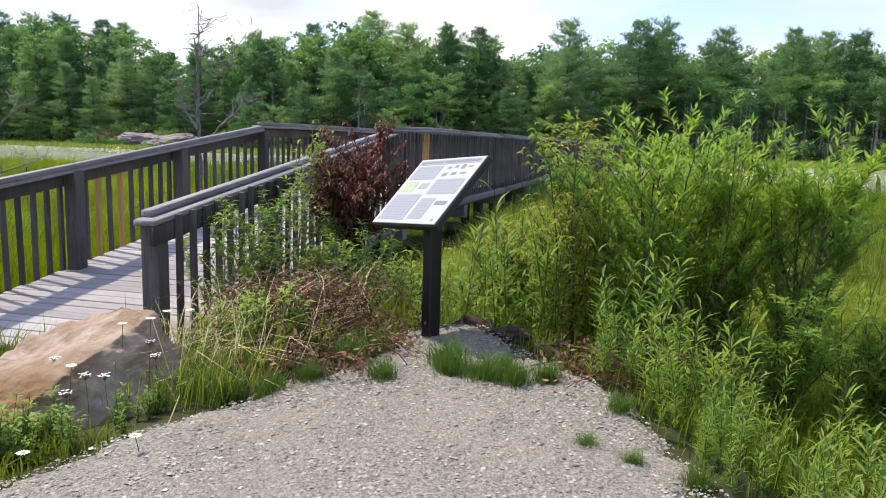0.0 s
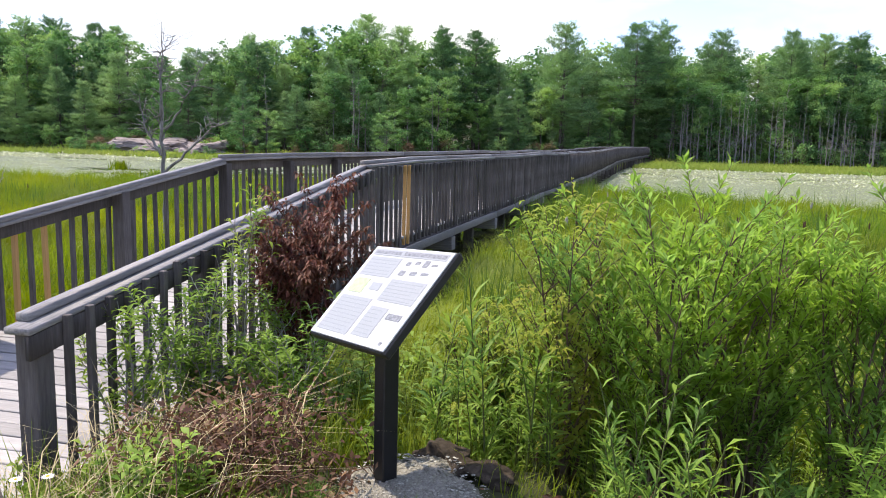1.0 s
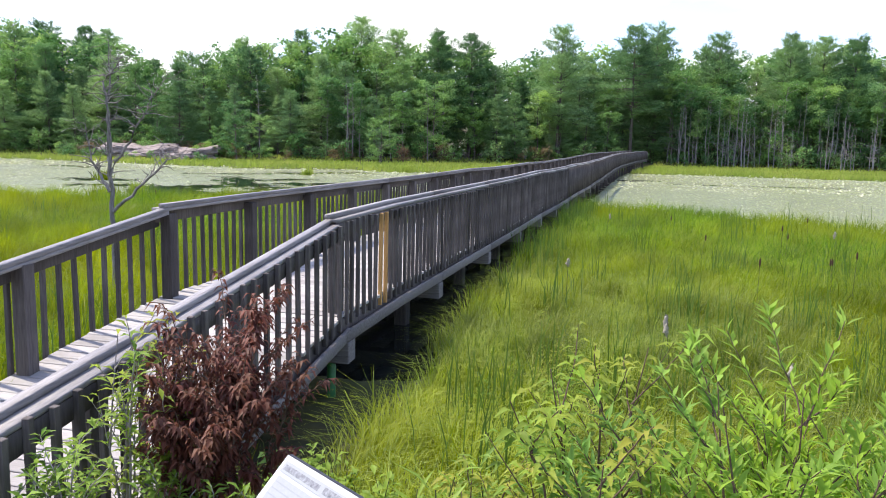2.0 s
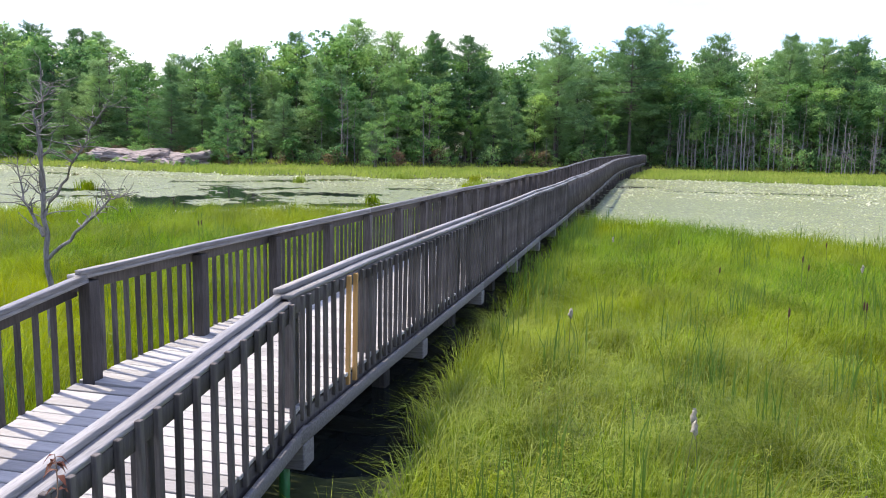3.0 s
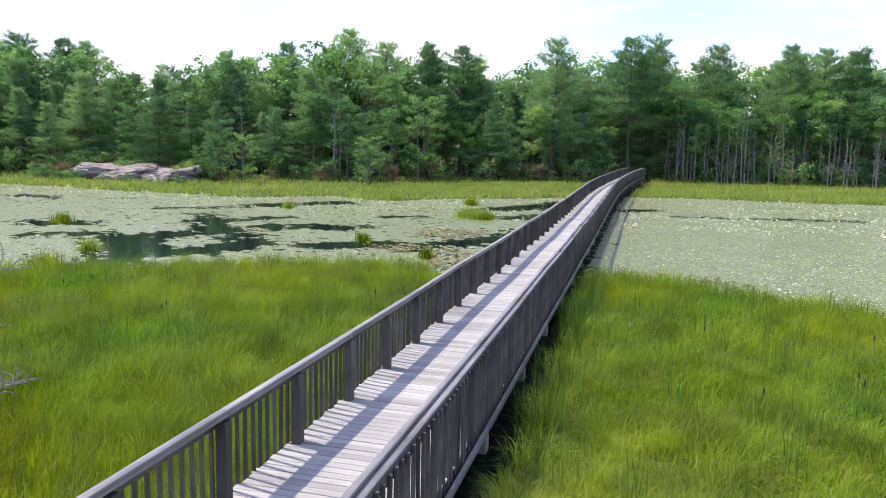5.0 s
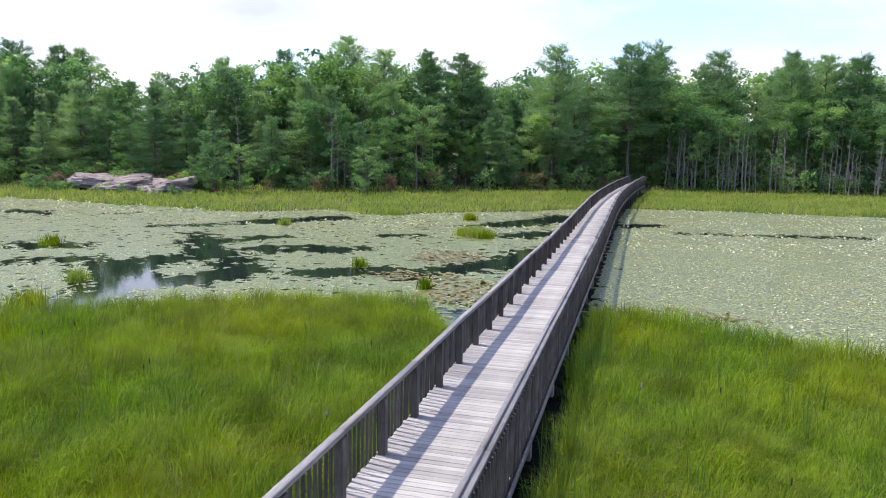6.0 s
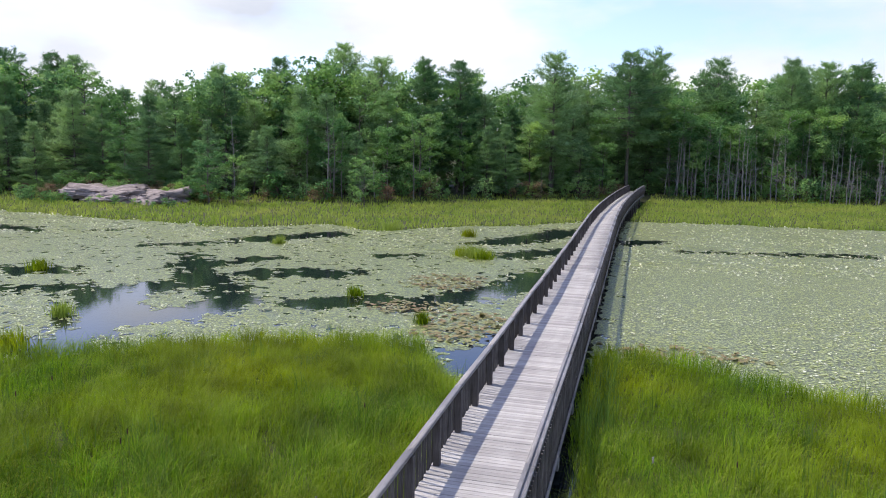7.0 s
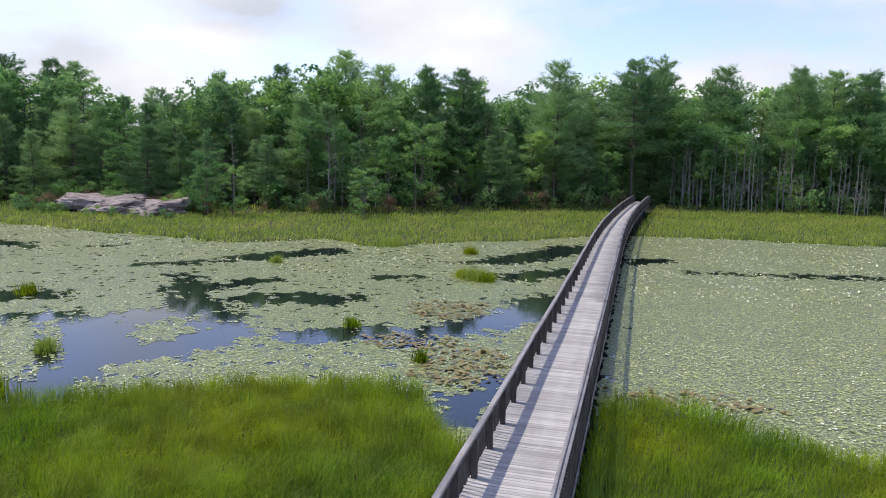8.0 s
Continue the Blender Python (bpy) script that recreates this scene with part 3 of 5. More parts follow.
crossbeam_mesh = box_mesh("crossbeam", 2.50, 0.235, 0.24, BEAMWOOD, 0.01)
pile_mesh = box_mesh("support_post", 0.2, 0.2, 1.5, RAILWOOD, 0.02)
pipe_mesh = mesh_of("support_pipe", *tube([(0, 0, -0.75), (0, 0, 0), (0, 0, 0.72), (0, 0, 0.735)], [0.05, 0.05, 0.05, 0.036], 12), GREENPAINT, True)
for k in range(-1, int(END / 3.66)):
    y = 3.55 + 3.66 * k
    part("crossbeam", crossbeam_mesh, boardwalk, at=on_deck(y, 0, -0.415) @ pose(0, 0, 0, 0, 0, rb.uniform(-1.5, 1.5)))
    for s in (-0.62, 0.62):
        part("support_post", pile_mesh, boardwalk, at=on_deck(y, s, -1.27))
    if k == -1:
        part("support_pipe", pipe_mesh, boardwalk, "green painted steel support pipe", at=on_deck(y, 1.02, -1.27))

# ---- information sign ----
S0, SR, SU = Vector((2.79, -5.455, 1.335)), Vector((0.60, -0.45, 0.06)), Vector((0.178, 0.402, 0.407))
SR = SR.normalized()
SU = (SU - SR * SU.dot(SR)).normalized()
SN = SR.cross(SU)
PW, PH = 0.705, 0.60
sign_m = Matrix.Translation(S0 + SR * PW / 2 + SU * PH / 2) @ Matrix((SR, SU, SN)).transposed().to_4x4()
sign = thing("information_sign", "tilted white information panel on a black wooden post in gravel", "sign", (3.27, -5.63, 0.55))
INV = sign.matrix_basis.inverted()
part("backing", box_mesh("backing", PW + 0.02, PH + 0.02, 0.045, BLACKPAINT, 0.006), sign, "black painted backing board", at=INV @ sign_m @ pose(0, 0, -0.027))
panel = part("panel", box_mesh("panel", PW, PH, 0.008, PANELWHITE, 0.002), sign, "white printed panel", at=INV @ sign_m)
part("post", box_mesh("sign_post", 0.092, 0.092, 0.92, BLACKPAINT, 0.006), sign, "black square post", at=INV @ pose(3.225, -5.475, 1.02, 0, 0, -36))
part("bracket", box_mesh("bracket", 0.30, 0.06, 0.05, BLACKPAINT, 0.005), sign, at=INV @ sign_m @ pose(0.06, -0.06, -0.07))


def ink(name, x0, y0, x1, y1, material, z=0.0048):
    """A printed field on the panel, from 0 to 1 across and up it."""
    part(name, box_mesh(name, (x1 - x0) * PW, (y1 - y0) * PH, 0.0016, material, 0.0003), panel, at=pose(((x0 + x1) / 2 - 0.5) * PW, ((y0 + y1) / 2 - 0.5) * PH, z))


ink("title_field", 0.03, 0.90, 0.97, 0.97, INKGREY)
ink("title_bar", 0.05, 0.918, 0.40, 0.952, INKDARK, 0.0054)
ink("title_bar", 0.44, 0.918, 0.95, 0.958, INKDARK, 0.0054)
ink("text_block", 0.05, 0.665, 0.46, 0.88, INKGREY)
ink("text_block", 0.52, 0.43, 0.95, 0.66, INKGREY)
ink("text_block", 0.05, 0.05, 0.47, 0.43, INKGREY)
ink("text_block", 0.52, 0.07, 0.74, 0.37, INKGREY)
ink("map_field", 0.06, 0.47, 0.26, 0.63, INKGREEN)
ink("picture", 0.32, 0.52, 0.45, 0.60, INKGREY)
for k in range(4):
    ink("drawing", 0.55 + 0.10 * k, 0.815 + 0.02 * (k % 2), 0.60 + 0.105 * k, 0.855 + 0.015 * (k % 3), INKDARK)
for k in range(3):
    ink("drawing", 0.54 + 0.13 * k, 0.705 + 0.015 * k, 0.61 + 0.135 * k, 0.76, INKDARK)
ink("drawing", 0.77, 0.27, 0.94, 0.33, INKDARK)
ink("drawing", 0.90, 0.04, 0.93, 0.07, INKDARK)
for (bx0, by0, bx1, by1) in ((0.06, 0.68, 0.45, 0.87), (0.53, 0.44, 0.94, 0.65), (0.06, 0.07, 0.46, 0.42), (0.53, 0.09, 0.73, 0.36)):
    rows_n = int((by1 - by0) / 0.035)
    for r in range(rows_n):
        yy = by1 - (r + 0.75) * (by1 - by0) / rows_n
        ink("text_line", bx0, yy, bx1 - rb.uniform(0, 0.08), yy + 0.009, INKLINE, 0.0050)


# ---- rocks ----
def rock_mesh(name, sx, sy, sz, seed, material, cuts=3, rough=0.22, faces=()):
    """A boulder: a rounded block broken by flat faces and noise."""
    bm = bmesh.new()
    bmesh.ops.create_icosphere(bm, subdivisions=cuts, radius=1.0)
    r = random.Random(seed)
    planes = [(Vector((r.gauss(0, 1), r.gauss(0, 1), r.gauss(0, 0.7))).normalized(), r.uniform(0.55, 0.85)) for _ in range(9)]
    planes = [(Vector(n).normalized(), d) for n, d in faces] or planes
    off = Vector((r.uniform(0, 50), r.uniform(0, 50), r.uniform(0, 50)))
    for v in bm.verts:
        p = v.co.copy()
        for nrm, d in planes:
            over = p.dot(nrm) - d
            if over > 0:
                p -= nrm * over * 0.97
        p *= 1 + rough * noise.noise(p * 1.6 + off) + rough * 0.45 * noise.noise(p * 4 + off) + rough * 0.22 * noise.noise(p * 11 + off) + rough * 0.10 * noise.noise(p * 27 + off)
        p.z = max(p.z, -0.45)
        v.co = Vector((p.x * sx, p.y * sy, p.z * sz))
    me = bpy.data.meshes.new(name)
    bm.to_mesh(me)
    bm.free()
    me.materials.append(material)
    me.polygons.foreach_set("use_smooth", [True] * len(me.polygons))
    return me


def rock(name, label, x, y, sx, sy, sz, seed, material, turn=0, sink=0.0, cuts=4, category="rock", faces=(), rough=0.2):
    ob = new(name, rock_mesh(name, sx, sy, sz, seed, material, cuts, rough, faces))
    ob.matrix_basis = pose(x, y, float(height(np.array(x), np.array(y))) + 0.42 * sz - sink, 0, 0, turn)
    return tagged(ob, label, category)


rock("boulder", "large tan boulder with a flat pale top at the ramp", 1.66, -6.86, 0.80, 0.62, 0.46, 4, BOULDER, 0, 0.08, 6,
     faces=(((-0.34, -0.46, 0.82), 0.50), ((0.84, -0.46, 0.30), 0.44), ((0.25, 0.85, 0.35), 0.7), ((-0.3, -0.9, 0.05), 0.85), ((0.9, 0.45, 0.1), 0.72)), rough=0.19)
rock("boulder", "pale low boulder in weeds by the ramp", 1.22, -7.42, 0.26, 0.18, 0.15, 9, BOULDER, -20, -0.06)
rock("flat_rock", "dark flat rock at the foot of the sign", 3.44, -5.12, 0.24, 0.16, 0.11, 14, DARKROCK, -25, 0.05, rough=0.4)
rock("flat_rock", "dark low rock beside the gravel edge", 3.72, -5.24, 0.18, 0.12, 0.07, 21, DARKROCK, -35, 0.02, rough=0.4)
rock("rock_outcrop", "broad pinkish granite outcrop on the far shore", -61.0, 76.8, 5.8, 3.6, 2.2, 31, GRANITE, 6, 0.4, 6, rough=0.5, faces=(((0.05, -0.15, 1), 0.42), ((0, -1, 0.5), 0.72), ((1, -0.3, 0.2), 0.85), ((-1, -0.4, 0.3), 0.8)))
rock("rock_outcrop", "sloping pinkish granite ledge beside the outcrop", -54.2, 76.6, 4.2, 3.2, 2.0, 44, GRANITE, -8, 0.4, 6, rough=0.5, faces=(((-0.06, -0.2, 1), 0.42), ((0.1, -1, 0.6), 0.7), ((1, -0.2, 0.4), 0.8), ((-1, -0.3, 0.2), 0.9)))
rock("rock_outcrop", "low pale granite ledge at the waterline", -57.5, 73.0, 3.4, 1.4, 0.7, 37, GRANITE, 4, 0.05, 5, rough=0.35)


# ---- grass ----
def blades(x, y, z, length, lean, width, r, face=None):
    """Curved blades, three triangles each."""
    n = len(x)
    a = r.rand(n) * 2 * np.pi if face is None else face
    d = np.stack([np.cos(a), np.sin(a), np.zeros(n)], -1)
    b = a + np.pi / 2 + r.uniform(-0.7, 0.7, n)
    p = np.stack([np.cos(b), np.sin(b), np.zeros(n)], -1) * (width / 2)[:, None]
    base = np.stack([x, y, z], -1)
    up = np.array([0, 0, 1.0])
    mid = base + d * (length * lean * 0.30)[:, None] + up * (length * (0.62 - 0.08 * lean))[:, None]
    tip = base + d * (length * lean * 0.95)[:, None] + up * (length * np.sqrt(np.clip(1 - (0.85 * lean) ** 2, 0.12, 1)))[:, None]
    V = np.stack([base - p, base + p, mid - p * 0.8, mid + p * 0.8, tip], 1).reshape(-1, 3)
    F = (np.array([(0, 1, 3), (0, 3, 2), (2, 3, 4)])[None] + 5 * np.arange(n)[:, None, None]).reshape(-1, 3)
    return V, F


def clear_of_bridge(x, y, gap=1.30):
    cx = -0.10 - DRIFT * np.minimum(y, 0) + np.where(y > 55, 0.00078 * (y - 55) ** 2, 0)
    return np.abs(x - cx) > gap


def scatter(n, x0, x1, y0, y1, r, test):
    x, y = r.uniform(x0, x1, n), r.uniform(y0, y1, n)
    k = test(x, y)
    return x[k], y[k]


def marsh(x, y):
    bank = (x > 3.0) & (x < 6.8) & (y < -3.5)
    side = (x > 0) & (x < 1.55 + 0.35 * smooth01((4 - y) / 5) + 0.25 * wob(x, y, 2.2)) & (y > -3) & (y < 16)
    return ~bank & ~side & (y > land_edge(x) - 0.25) & (y < near_shore(x) + 0.2 + 0.5 * wob(x, y, 3)) & clear_of_bridge(x, y)


def sward(name, label, material, n, box, seed, length, lean, width, test=marsh, clump=0.0, fade=(0, 0), thin=0.0):
    r = np.random.RandomState(seed)
    x, y = scatter(n, *box, r, test)
    if clump:
        k = r.rand(len(x)) < np.clip(0.55 + clump * wob(x, y, 2.3), 0.05, 1)
        x, y = x[k], y[k]
    if fade[0] or fade[1]:
        k = r.rand(len(x)) < np.minimum(np.clip((y - box[2]) / (fade[0] or 0.01), 0, 1), np.clip((box[3] - y) / (fade[1] or 0.01), 0, 1))
        x, y = x[k], y[k]
    m = len(x)
    tall = 1 + 0.26 * wob(x, y, 0.9) + 0.26 * wob(x + 7, y, 2.7)
    if thin:
        k = r.rand(m) < np.clip(1.25 - thin * np.clip(wob(x + 3, y - 5, 1.25) + 0.5 * wob(x, y, 3.3) - 0.15, 0, 1), 0.06, 1)
        x, y, tall = x[k], y[k], tall[k]
        m = len(x)
    L = r.uniform(*length, m) * tall
    lodged = 2.2 * wob(x, y, 0.55) + 1.3 * wob(x + 4, y + 9, 1.5) + 0.8 + r.normal(0, 1.25, m)
    V, F = blades(x, y, np.maximum(height(x, y), 0) - 0.03, L, r.uniform(*lean, m), r.uniform(*width, m), r, lodged)
    ob = new(name, mesh_of(name, V, F, material))
    return tagged(ob, label, "grass", kind="stuff")


sward("marsh_grass", "tall bright green marsh grass beside the boardwalk", GRASS, 165000, (1.1, 10, -5.2, 12), 1, (0.30, 0.64), (0.35, 1.02), (0.006, 0.012), clump=0.5, fade=(0, 6), thin=3.0)
sward("sedge", "arching pale-tipped sedge beside the boardwalk", SEDGE, 110000, (1.2, 10, -4.5, 20), 2, (0.45, 0.9), (0.75, 1.08), (0.005, 0.011), clump=0.9, fade=(0, 10), thin=2.6)
sward("sedge", "fine pale sedge bent over beside the boardwalk", PALESEDGE, 60000, (1.35, 6.5, -4.2, 9), 22, (0.40, 0.85), (0.85, 1.12), (0.004, 0.008), clump=1.1, fade=(0, 3), thin=2.6)
sward("marsh_grass", "tall deep green marsh grass reaching the open pond", DEEPGRASS, 130000, (1.1, 26, 4, 27), 3, (0.4, 0.85), (0.4, 1.05), (0.009, 0.018), fade=(7, 0), thin=1.0)
sward("marsh_grass", "bright green marsh grass behind the railing", GRASS, 66000, (-11, -1.3, -8, 8), 4, (0.45, 0.8), (0.15, 0.75), (0.007, 0.013), thin=1.0)
sward("marsh_grass", "tall deep green marsh grass at the pond edge", DEEPGRASS, 165000, (-30, -1.2, 6, 26), 5, (0.45, 0.95), (0.35, 1.03), (0.009, 0.018), thin=1.2)
sward("sedge", "arching pale-tipped sedge behind the railing", SEDGE, 90000, (-14, -1.3, -3, 22), 19, (0.5, 0.95), (0.55, 1.05), (0.006, 0.012), clump=0.9, thin=2.0)
sward("marsh_grass", "grass far along the near shore", GRASS, 24000, (-60, -26, -4, 20), 6, (0.5, 0.9), (0.15, 0.6), (0.03, 0.06))


sward("marsh_grass", "marsh grass away from the boardwalk", GRASS, 44000, (9, 30, -14, 8), 16, (0.4, 0.8), (0.2, 0.9), (0.018, 0.035))
sward("marsh_grass", "marsh grass along the far side of the ramp", GRASS, 18000, (-30, -10.5, -14, 6.5), 17, (0.4, 0.8), (0.2, 0.9), (0.018, 0.035))


def verge(x, y):
    return (x < gravel_left(y) - 0.15) | (x > gravel_right(y) + 0.15)


sward("verge_grass", "rough grass on both sides of the gravel path", SEDGE, 26000, (-20, 24, -26, -8.3), 18, (0.12, 0.4), (0.2, 0.95), (0.012, 0.03), verge)
sward("verge_grass", "rough green grass beside the gravel and weeds", SEDGE, 30000, (4.6, 12, -9.2, -4.0), 20, (0.15, 0.42), (0.2, 0.95), (0.007, 0.014), lambda x, y: verge(x, y) & (x > gravel_right(y) + 0.5))


def far_marsh(x, y):
    return (y > far_shore(x) - 0.6 + 0.9 * wob(x, y, 1.2)) & (y < forest_edge(x) + 2) & clear_of_bridge(x, y, 1.5) & ~((np.abs(x + 57.5) < 7) & (y > 72))


sward("far_marsh_grass", "pale green marsh grass in front of the forest", FARGRASS, 130000, (-110, 50, 54, 126), 7, (0.3, 0.62), (0.25, 1.0), (0.045, 0.10), far_marsh)


def cattails(name, seed, centres, spread, per, label):
    r = np.random.RandomState(seed)
    c = np.repeat(centres, per, 0)
    x, y = c[:, 0] + r.normal(0, spread, len(c)), c[:, 1] + r.normal(0, spread, len(c))
    k = clear_of_bridge(x, y, 1.25)
    x, y = x[k], y[k]
    n = len(x)
    V, F = blades(x, y, np.maximum(height(x, y), 0) - 0.03, r.uniform(0.7, 1.25, n), r.uniform(0.05, 0.35, n), r.uniform(0.012, 0.022, n), r)
    return tagged(new(name, mesh_of(name, V, F, CATTAIL)), label, "reeds", kind="stuff")


r = np.random.RandomState(40)
cxs, cys = scatter(150, -16, 14, -3, 25, r, lambda x, y: marsh(x, y) & clear_of_bridge(x, y, 1.6))
cattails("cattail_leaves", 41, np.stack([cxs, cys], -1), 0.16, 16, "dark upright cattail leaves among the marsh grass")
cxs, cys = scatter(45, 2.2, 9, -2.8, 9, r, marsh)
cattails("cattail_leaves", 43, np.stack([cxs, cys], -1), 0.13, 11, "upright cattail leaves in the sedge beside the ramp")
ycl = r.uniform(8, 24, 46)
cattails("cattail_leaves", 42, np.stack([r.uniform(1.35, 2.2, 46), ycl], -1), 0.14, 14, "dark cattail leaves along the boardwalk")

tufts = [(-8.1, 47.6, 1.0), (-7.2, 47.3, 0.7), (-11, 59.1, 0.7), (-18.7, 61.0, 0.8), (-10.7, 32.6, 0.35), (-6.0, 28.3, 0.35), (-20.8, 24.5, 0.5), (-30.4, 33.5, 0.6),
         (-18.6, 19.6, 0.8), (-23.2, 48.9, 0.5), (-9.0, 48.0, 0.6)]
for k, (x, y, s) in enumerate(tufts):
    r = np.random.RandomState(60 + k)
    n = int(260 * (0.5 + s))
    bx, by = r.normal(0, 0.42 * s, n), r.normal(0, 0.42 * s, n)
    V, F = blades(bx, by, np.full(n, -0.02), r.uniform(0.3, 1.0, n) * (0.5 + 0.6 * s), r.uniform(0.1, 0.8, n), r.uniform(0.02, 0.045, n), r)
    ob = new("reed_tuft", mesh_of("reed_tuft", V, F, GRASS if k % 3 else FARGRASS))
    ob.matrix_basis = pose(x, y, 0)
    tagged(ob, "green reed tuft standing in the lily pads", "reeds", "reed tufts in the pond")


def cattail(seed, h, fluffy):
    r = random.Random(seed)
    lean = (r.uniform(-0.1, 0.1), r.uniform(-0.1, 0.1))
    pts = [(lean[0] * t * t * h, lean[1] * t * t * h, t * h) for t in np.linspace(0, 1, 5)]
    ob = thing("cattail", "cattail stalk with a pale fluffy seed head" if fluffy else "cattail stalk with a brown head", "cattail", group="cattails in the marsh")
    part("stalk", mesh_of("stalk", *tube(pts, [0.006, 0.006, 0.005, 0.004, 0.003], 5), STEM), ob)
    top = np.array(pts[-1])
    hp = [top + np.array([lean[0] * 0.1, lean[1] * 0.1, 0.15 * t - 0.08]) for t in np.linspace(0, 1, 6)]
    rad = np.array([0.004, 0.015, 0.017, 0.017, 0.014, 0.003]) * (np.array([1, 1.0, 1.6, 1.1, 1.7, 1.2]) if fluffy else 1)
    V, F = tube(hp, rad, 7)
    if fluffy:
        V = V + np.random.RandomState(seed).normal(0, 0.009, V.shape)
    part("head", mesh_of("head", V, F, FLUFF if fluffy else HEADBROWN, not fluffy), ob)
    return ob


r = random.Random(77)
for k in range(30):
    right = k % 2
    x, y = (r.uniform(2.2, 9), r.uniform(-2.5, 16)) if right else (r.uniform(-13, -2), r.uniform(0, 16))
    if k < 4:
        x, y = ((4.38, 0.70), (4.52, 0.82), (5.42, -0.41), (8.16, 10.2))[k]
    ob = cattail(k, r.uniform(0.85, 1.1), k < 4 or k % 7 == 1)
    ob.matrix_basis = pose(x, y, float(max(height(np.array(x), np.array(y)), 0)) - 0.03)

# ---- floating leaves ----
r = np.random.RandomState(8)
xs, ys = np.arange(-82, 42, 0.33), np.arange(18, 84, 0.33)
MX, MY = np.meshgrid(xs, ys)
ni, nj = MX.shape
MX, MY = MX + r.uniform(-0.12, 0.12, MX.shape), MY + r.uniform(-0.12, 0.12, MX.shape)
I, J = np.meshgrid(np.arange(ni - 1), np.arange(nj - 1), indexing="ij")
Q = np.stack([I * nj + J, I * nj + J + 1, (I + 1) * nj + J + 1, (I + 1) * nj + J], -1).reshape(-1, 4)
cx, cy = MX.ravel()[Q].mean(1), MY.ravel()[Q].mean(1)
keep = in_pond(cx, cy) & (openness(cx, cy) < -0.05 + r.normal(0, 0.2, len(cx)))
keep &= clear_of_bridge(cx, cy, 1.25 + 0.25 * wob(cx, cy, 2)) & ((r.rand(len(cx)) > 0.05) | (cx > 2))
lily_mat = new("lily_mat", mesh_of("lily_mat", np.stack([MX, MY, np.full(MX.shape, 0.008)], -1).reshape(-1, 3), Q[keep], LEAFMAT))
tagged(lily_mat, "closed carpet of grey-green floating leaves on the pond", "lily pads", kind="stuff")


def pads(name, label, material, n, box, seed, size, tilt, test, lift=0.016):
    r = np.random.RandomState(seed)
    x, y = scatter(n, *box, r, test)
    m = len(x)
    k = 6
    a = np.linspace(0.25, 2 * np.pi - 0.25, k)[None] + r.rand(m, 1) * 6.28
    s = r.uniform(*size, m)[:, None] / 2 * r.uniform(0.85, 1.1, (m, k))
    tx, ty = r.normal(0, tilt, (m, 1)), r.normal(0, tilt, (m, 1))
    px, py = s * np.cos(a), s * np.sin(a)
    V = np.stack([x[:, None] + px, y[:, None] + py, np.abs(px * tx + py * ty) + lift + r.uniform(0, 0.012, (m, 1))], -1)
    F = np.array([(0, 1, 2), (0, 2, 3), (0, 3, 4), (0, 4, 5)])[None] + k * np.arange(m)[:, None, None]
    return tagged(new(name, mesh_of(name, V.reshape(-1, 3), F.reshape(-1, 3), material)), label, "lily pads", kind="stuff")


def leafy_water(x, y):
    return in_pond(x, y) & (openness(x, y) < 0.1 + 0.35 * wob(x, y, 6)) & clear_of_bridge(x, y, 1.35)


def turned(x, y):
    return leafy_water(x, y) & (wob(x, y, 0.45) + 0.6 * wob(x, y, 2) > -0.3)


def dying(x, y):
    d = np.minimum(np.hypot((x + 4.2) / 1.8, (y - 28.3) / 2.6), np.minimum(np.hypot((x + 7.2) / 2.2, (y - 31.0) / 1.4), np.hypot((x + 7.5) / 2.0, (y - 38) / 2.2)))
    d = np.minimum(d, np.hypot((x - 4.4) / 2.6, (y - 26.8) / 0.9))
    return in_pond(x, y) & (d < 1 + 0.4 * wob(x, y, 3)) & clear_of_bridge(x, y, 1.3)


pads("lily_pads", "grey-green lily pads floating close together", PADLEAF, 60000, (-45, 24, 18, 50), 9, (0.07, 0.16), 0.14, leafy_water)
pads("lily_pads", "grey-green lily pads on the far pond", PADLEAF, 28000, (-80, 36, 48, 84), 10, (0.14, 0.28), 0.22, leafy_water)
pads("pale_lily_pads", "pale upturned lily pads and white blossoms", PALEPAD, 16000, (-50, 26, 18, 52), 12, (0.05, 0.12), 0.3, turned, 0.02)
pads("pale_lily_pads", "pale upturned lily pads on the far pond", PALEPAD, 8000, (-80, 36, 50, 84), 13, (0.09, 0.18), 1.1, turned, 0.02)
pads("water_lilies", "small white water lily blossoms among the pads", BLOSSOM, 10000, (-60, 30, 18, 66), 25, (0.06, 0.12), 0.6, turned, 0.03)
pads("water_lilies", "white water lily blossoms on the far pond", BLOSSOM, 6000, (-80, 36, 46, 84), 26, (0.11, 0.19), 0.9, turned, 0.03)
pads("brown_lily_pads", "brown dying lily pads by the open channel", BROWNPAD, 5200, (-10, 8, 24, 42), 15, (0.14, 0.32), 0.35, dying, 0.03)


# ---- forest ----
def leaf_tris(c, n, r, size, aspect=0.5, droop=0.0):
    """n two-sided leaf diamonds at points c, randomly turned: two triangles each."""
    d = r.normal(size=(n, 3))
    d[:, 2] = d[:, 2] * 0.6 - droop
    d /= np.linalg.norm(d, axis=1)[:, None]
    e = np.cross(d, r.normal(size=(n, 3)))
    e /= np.linalg.norm(e, axis=1)[:, None]
    L = r.uniform(*size, n)[:, None]
    V = np.stack([c, c + d * L * 0.5 + e * L * aspect * 0.5, c + d * L, c + d * L * 0.5 - e * L * aspect * 0.5], 1).reshape(-1, 3)
    F = (np.array([(0, 1, 2), (0, 2, 3)])[None] + 4 * np.arange(n)[:, None, None]).reshape(-1, 3)
    return V, F


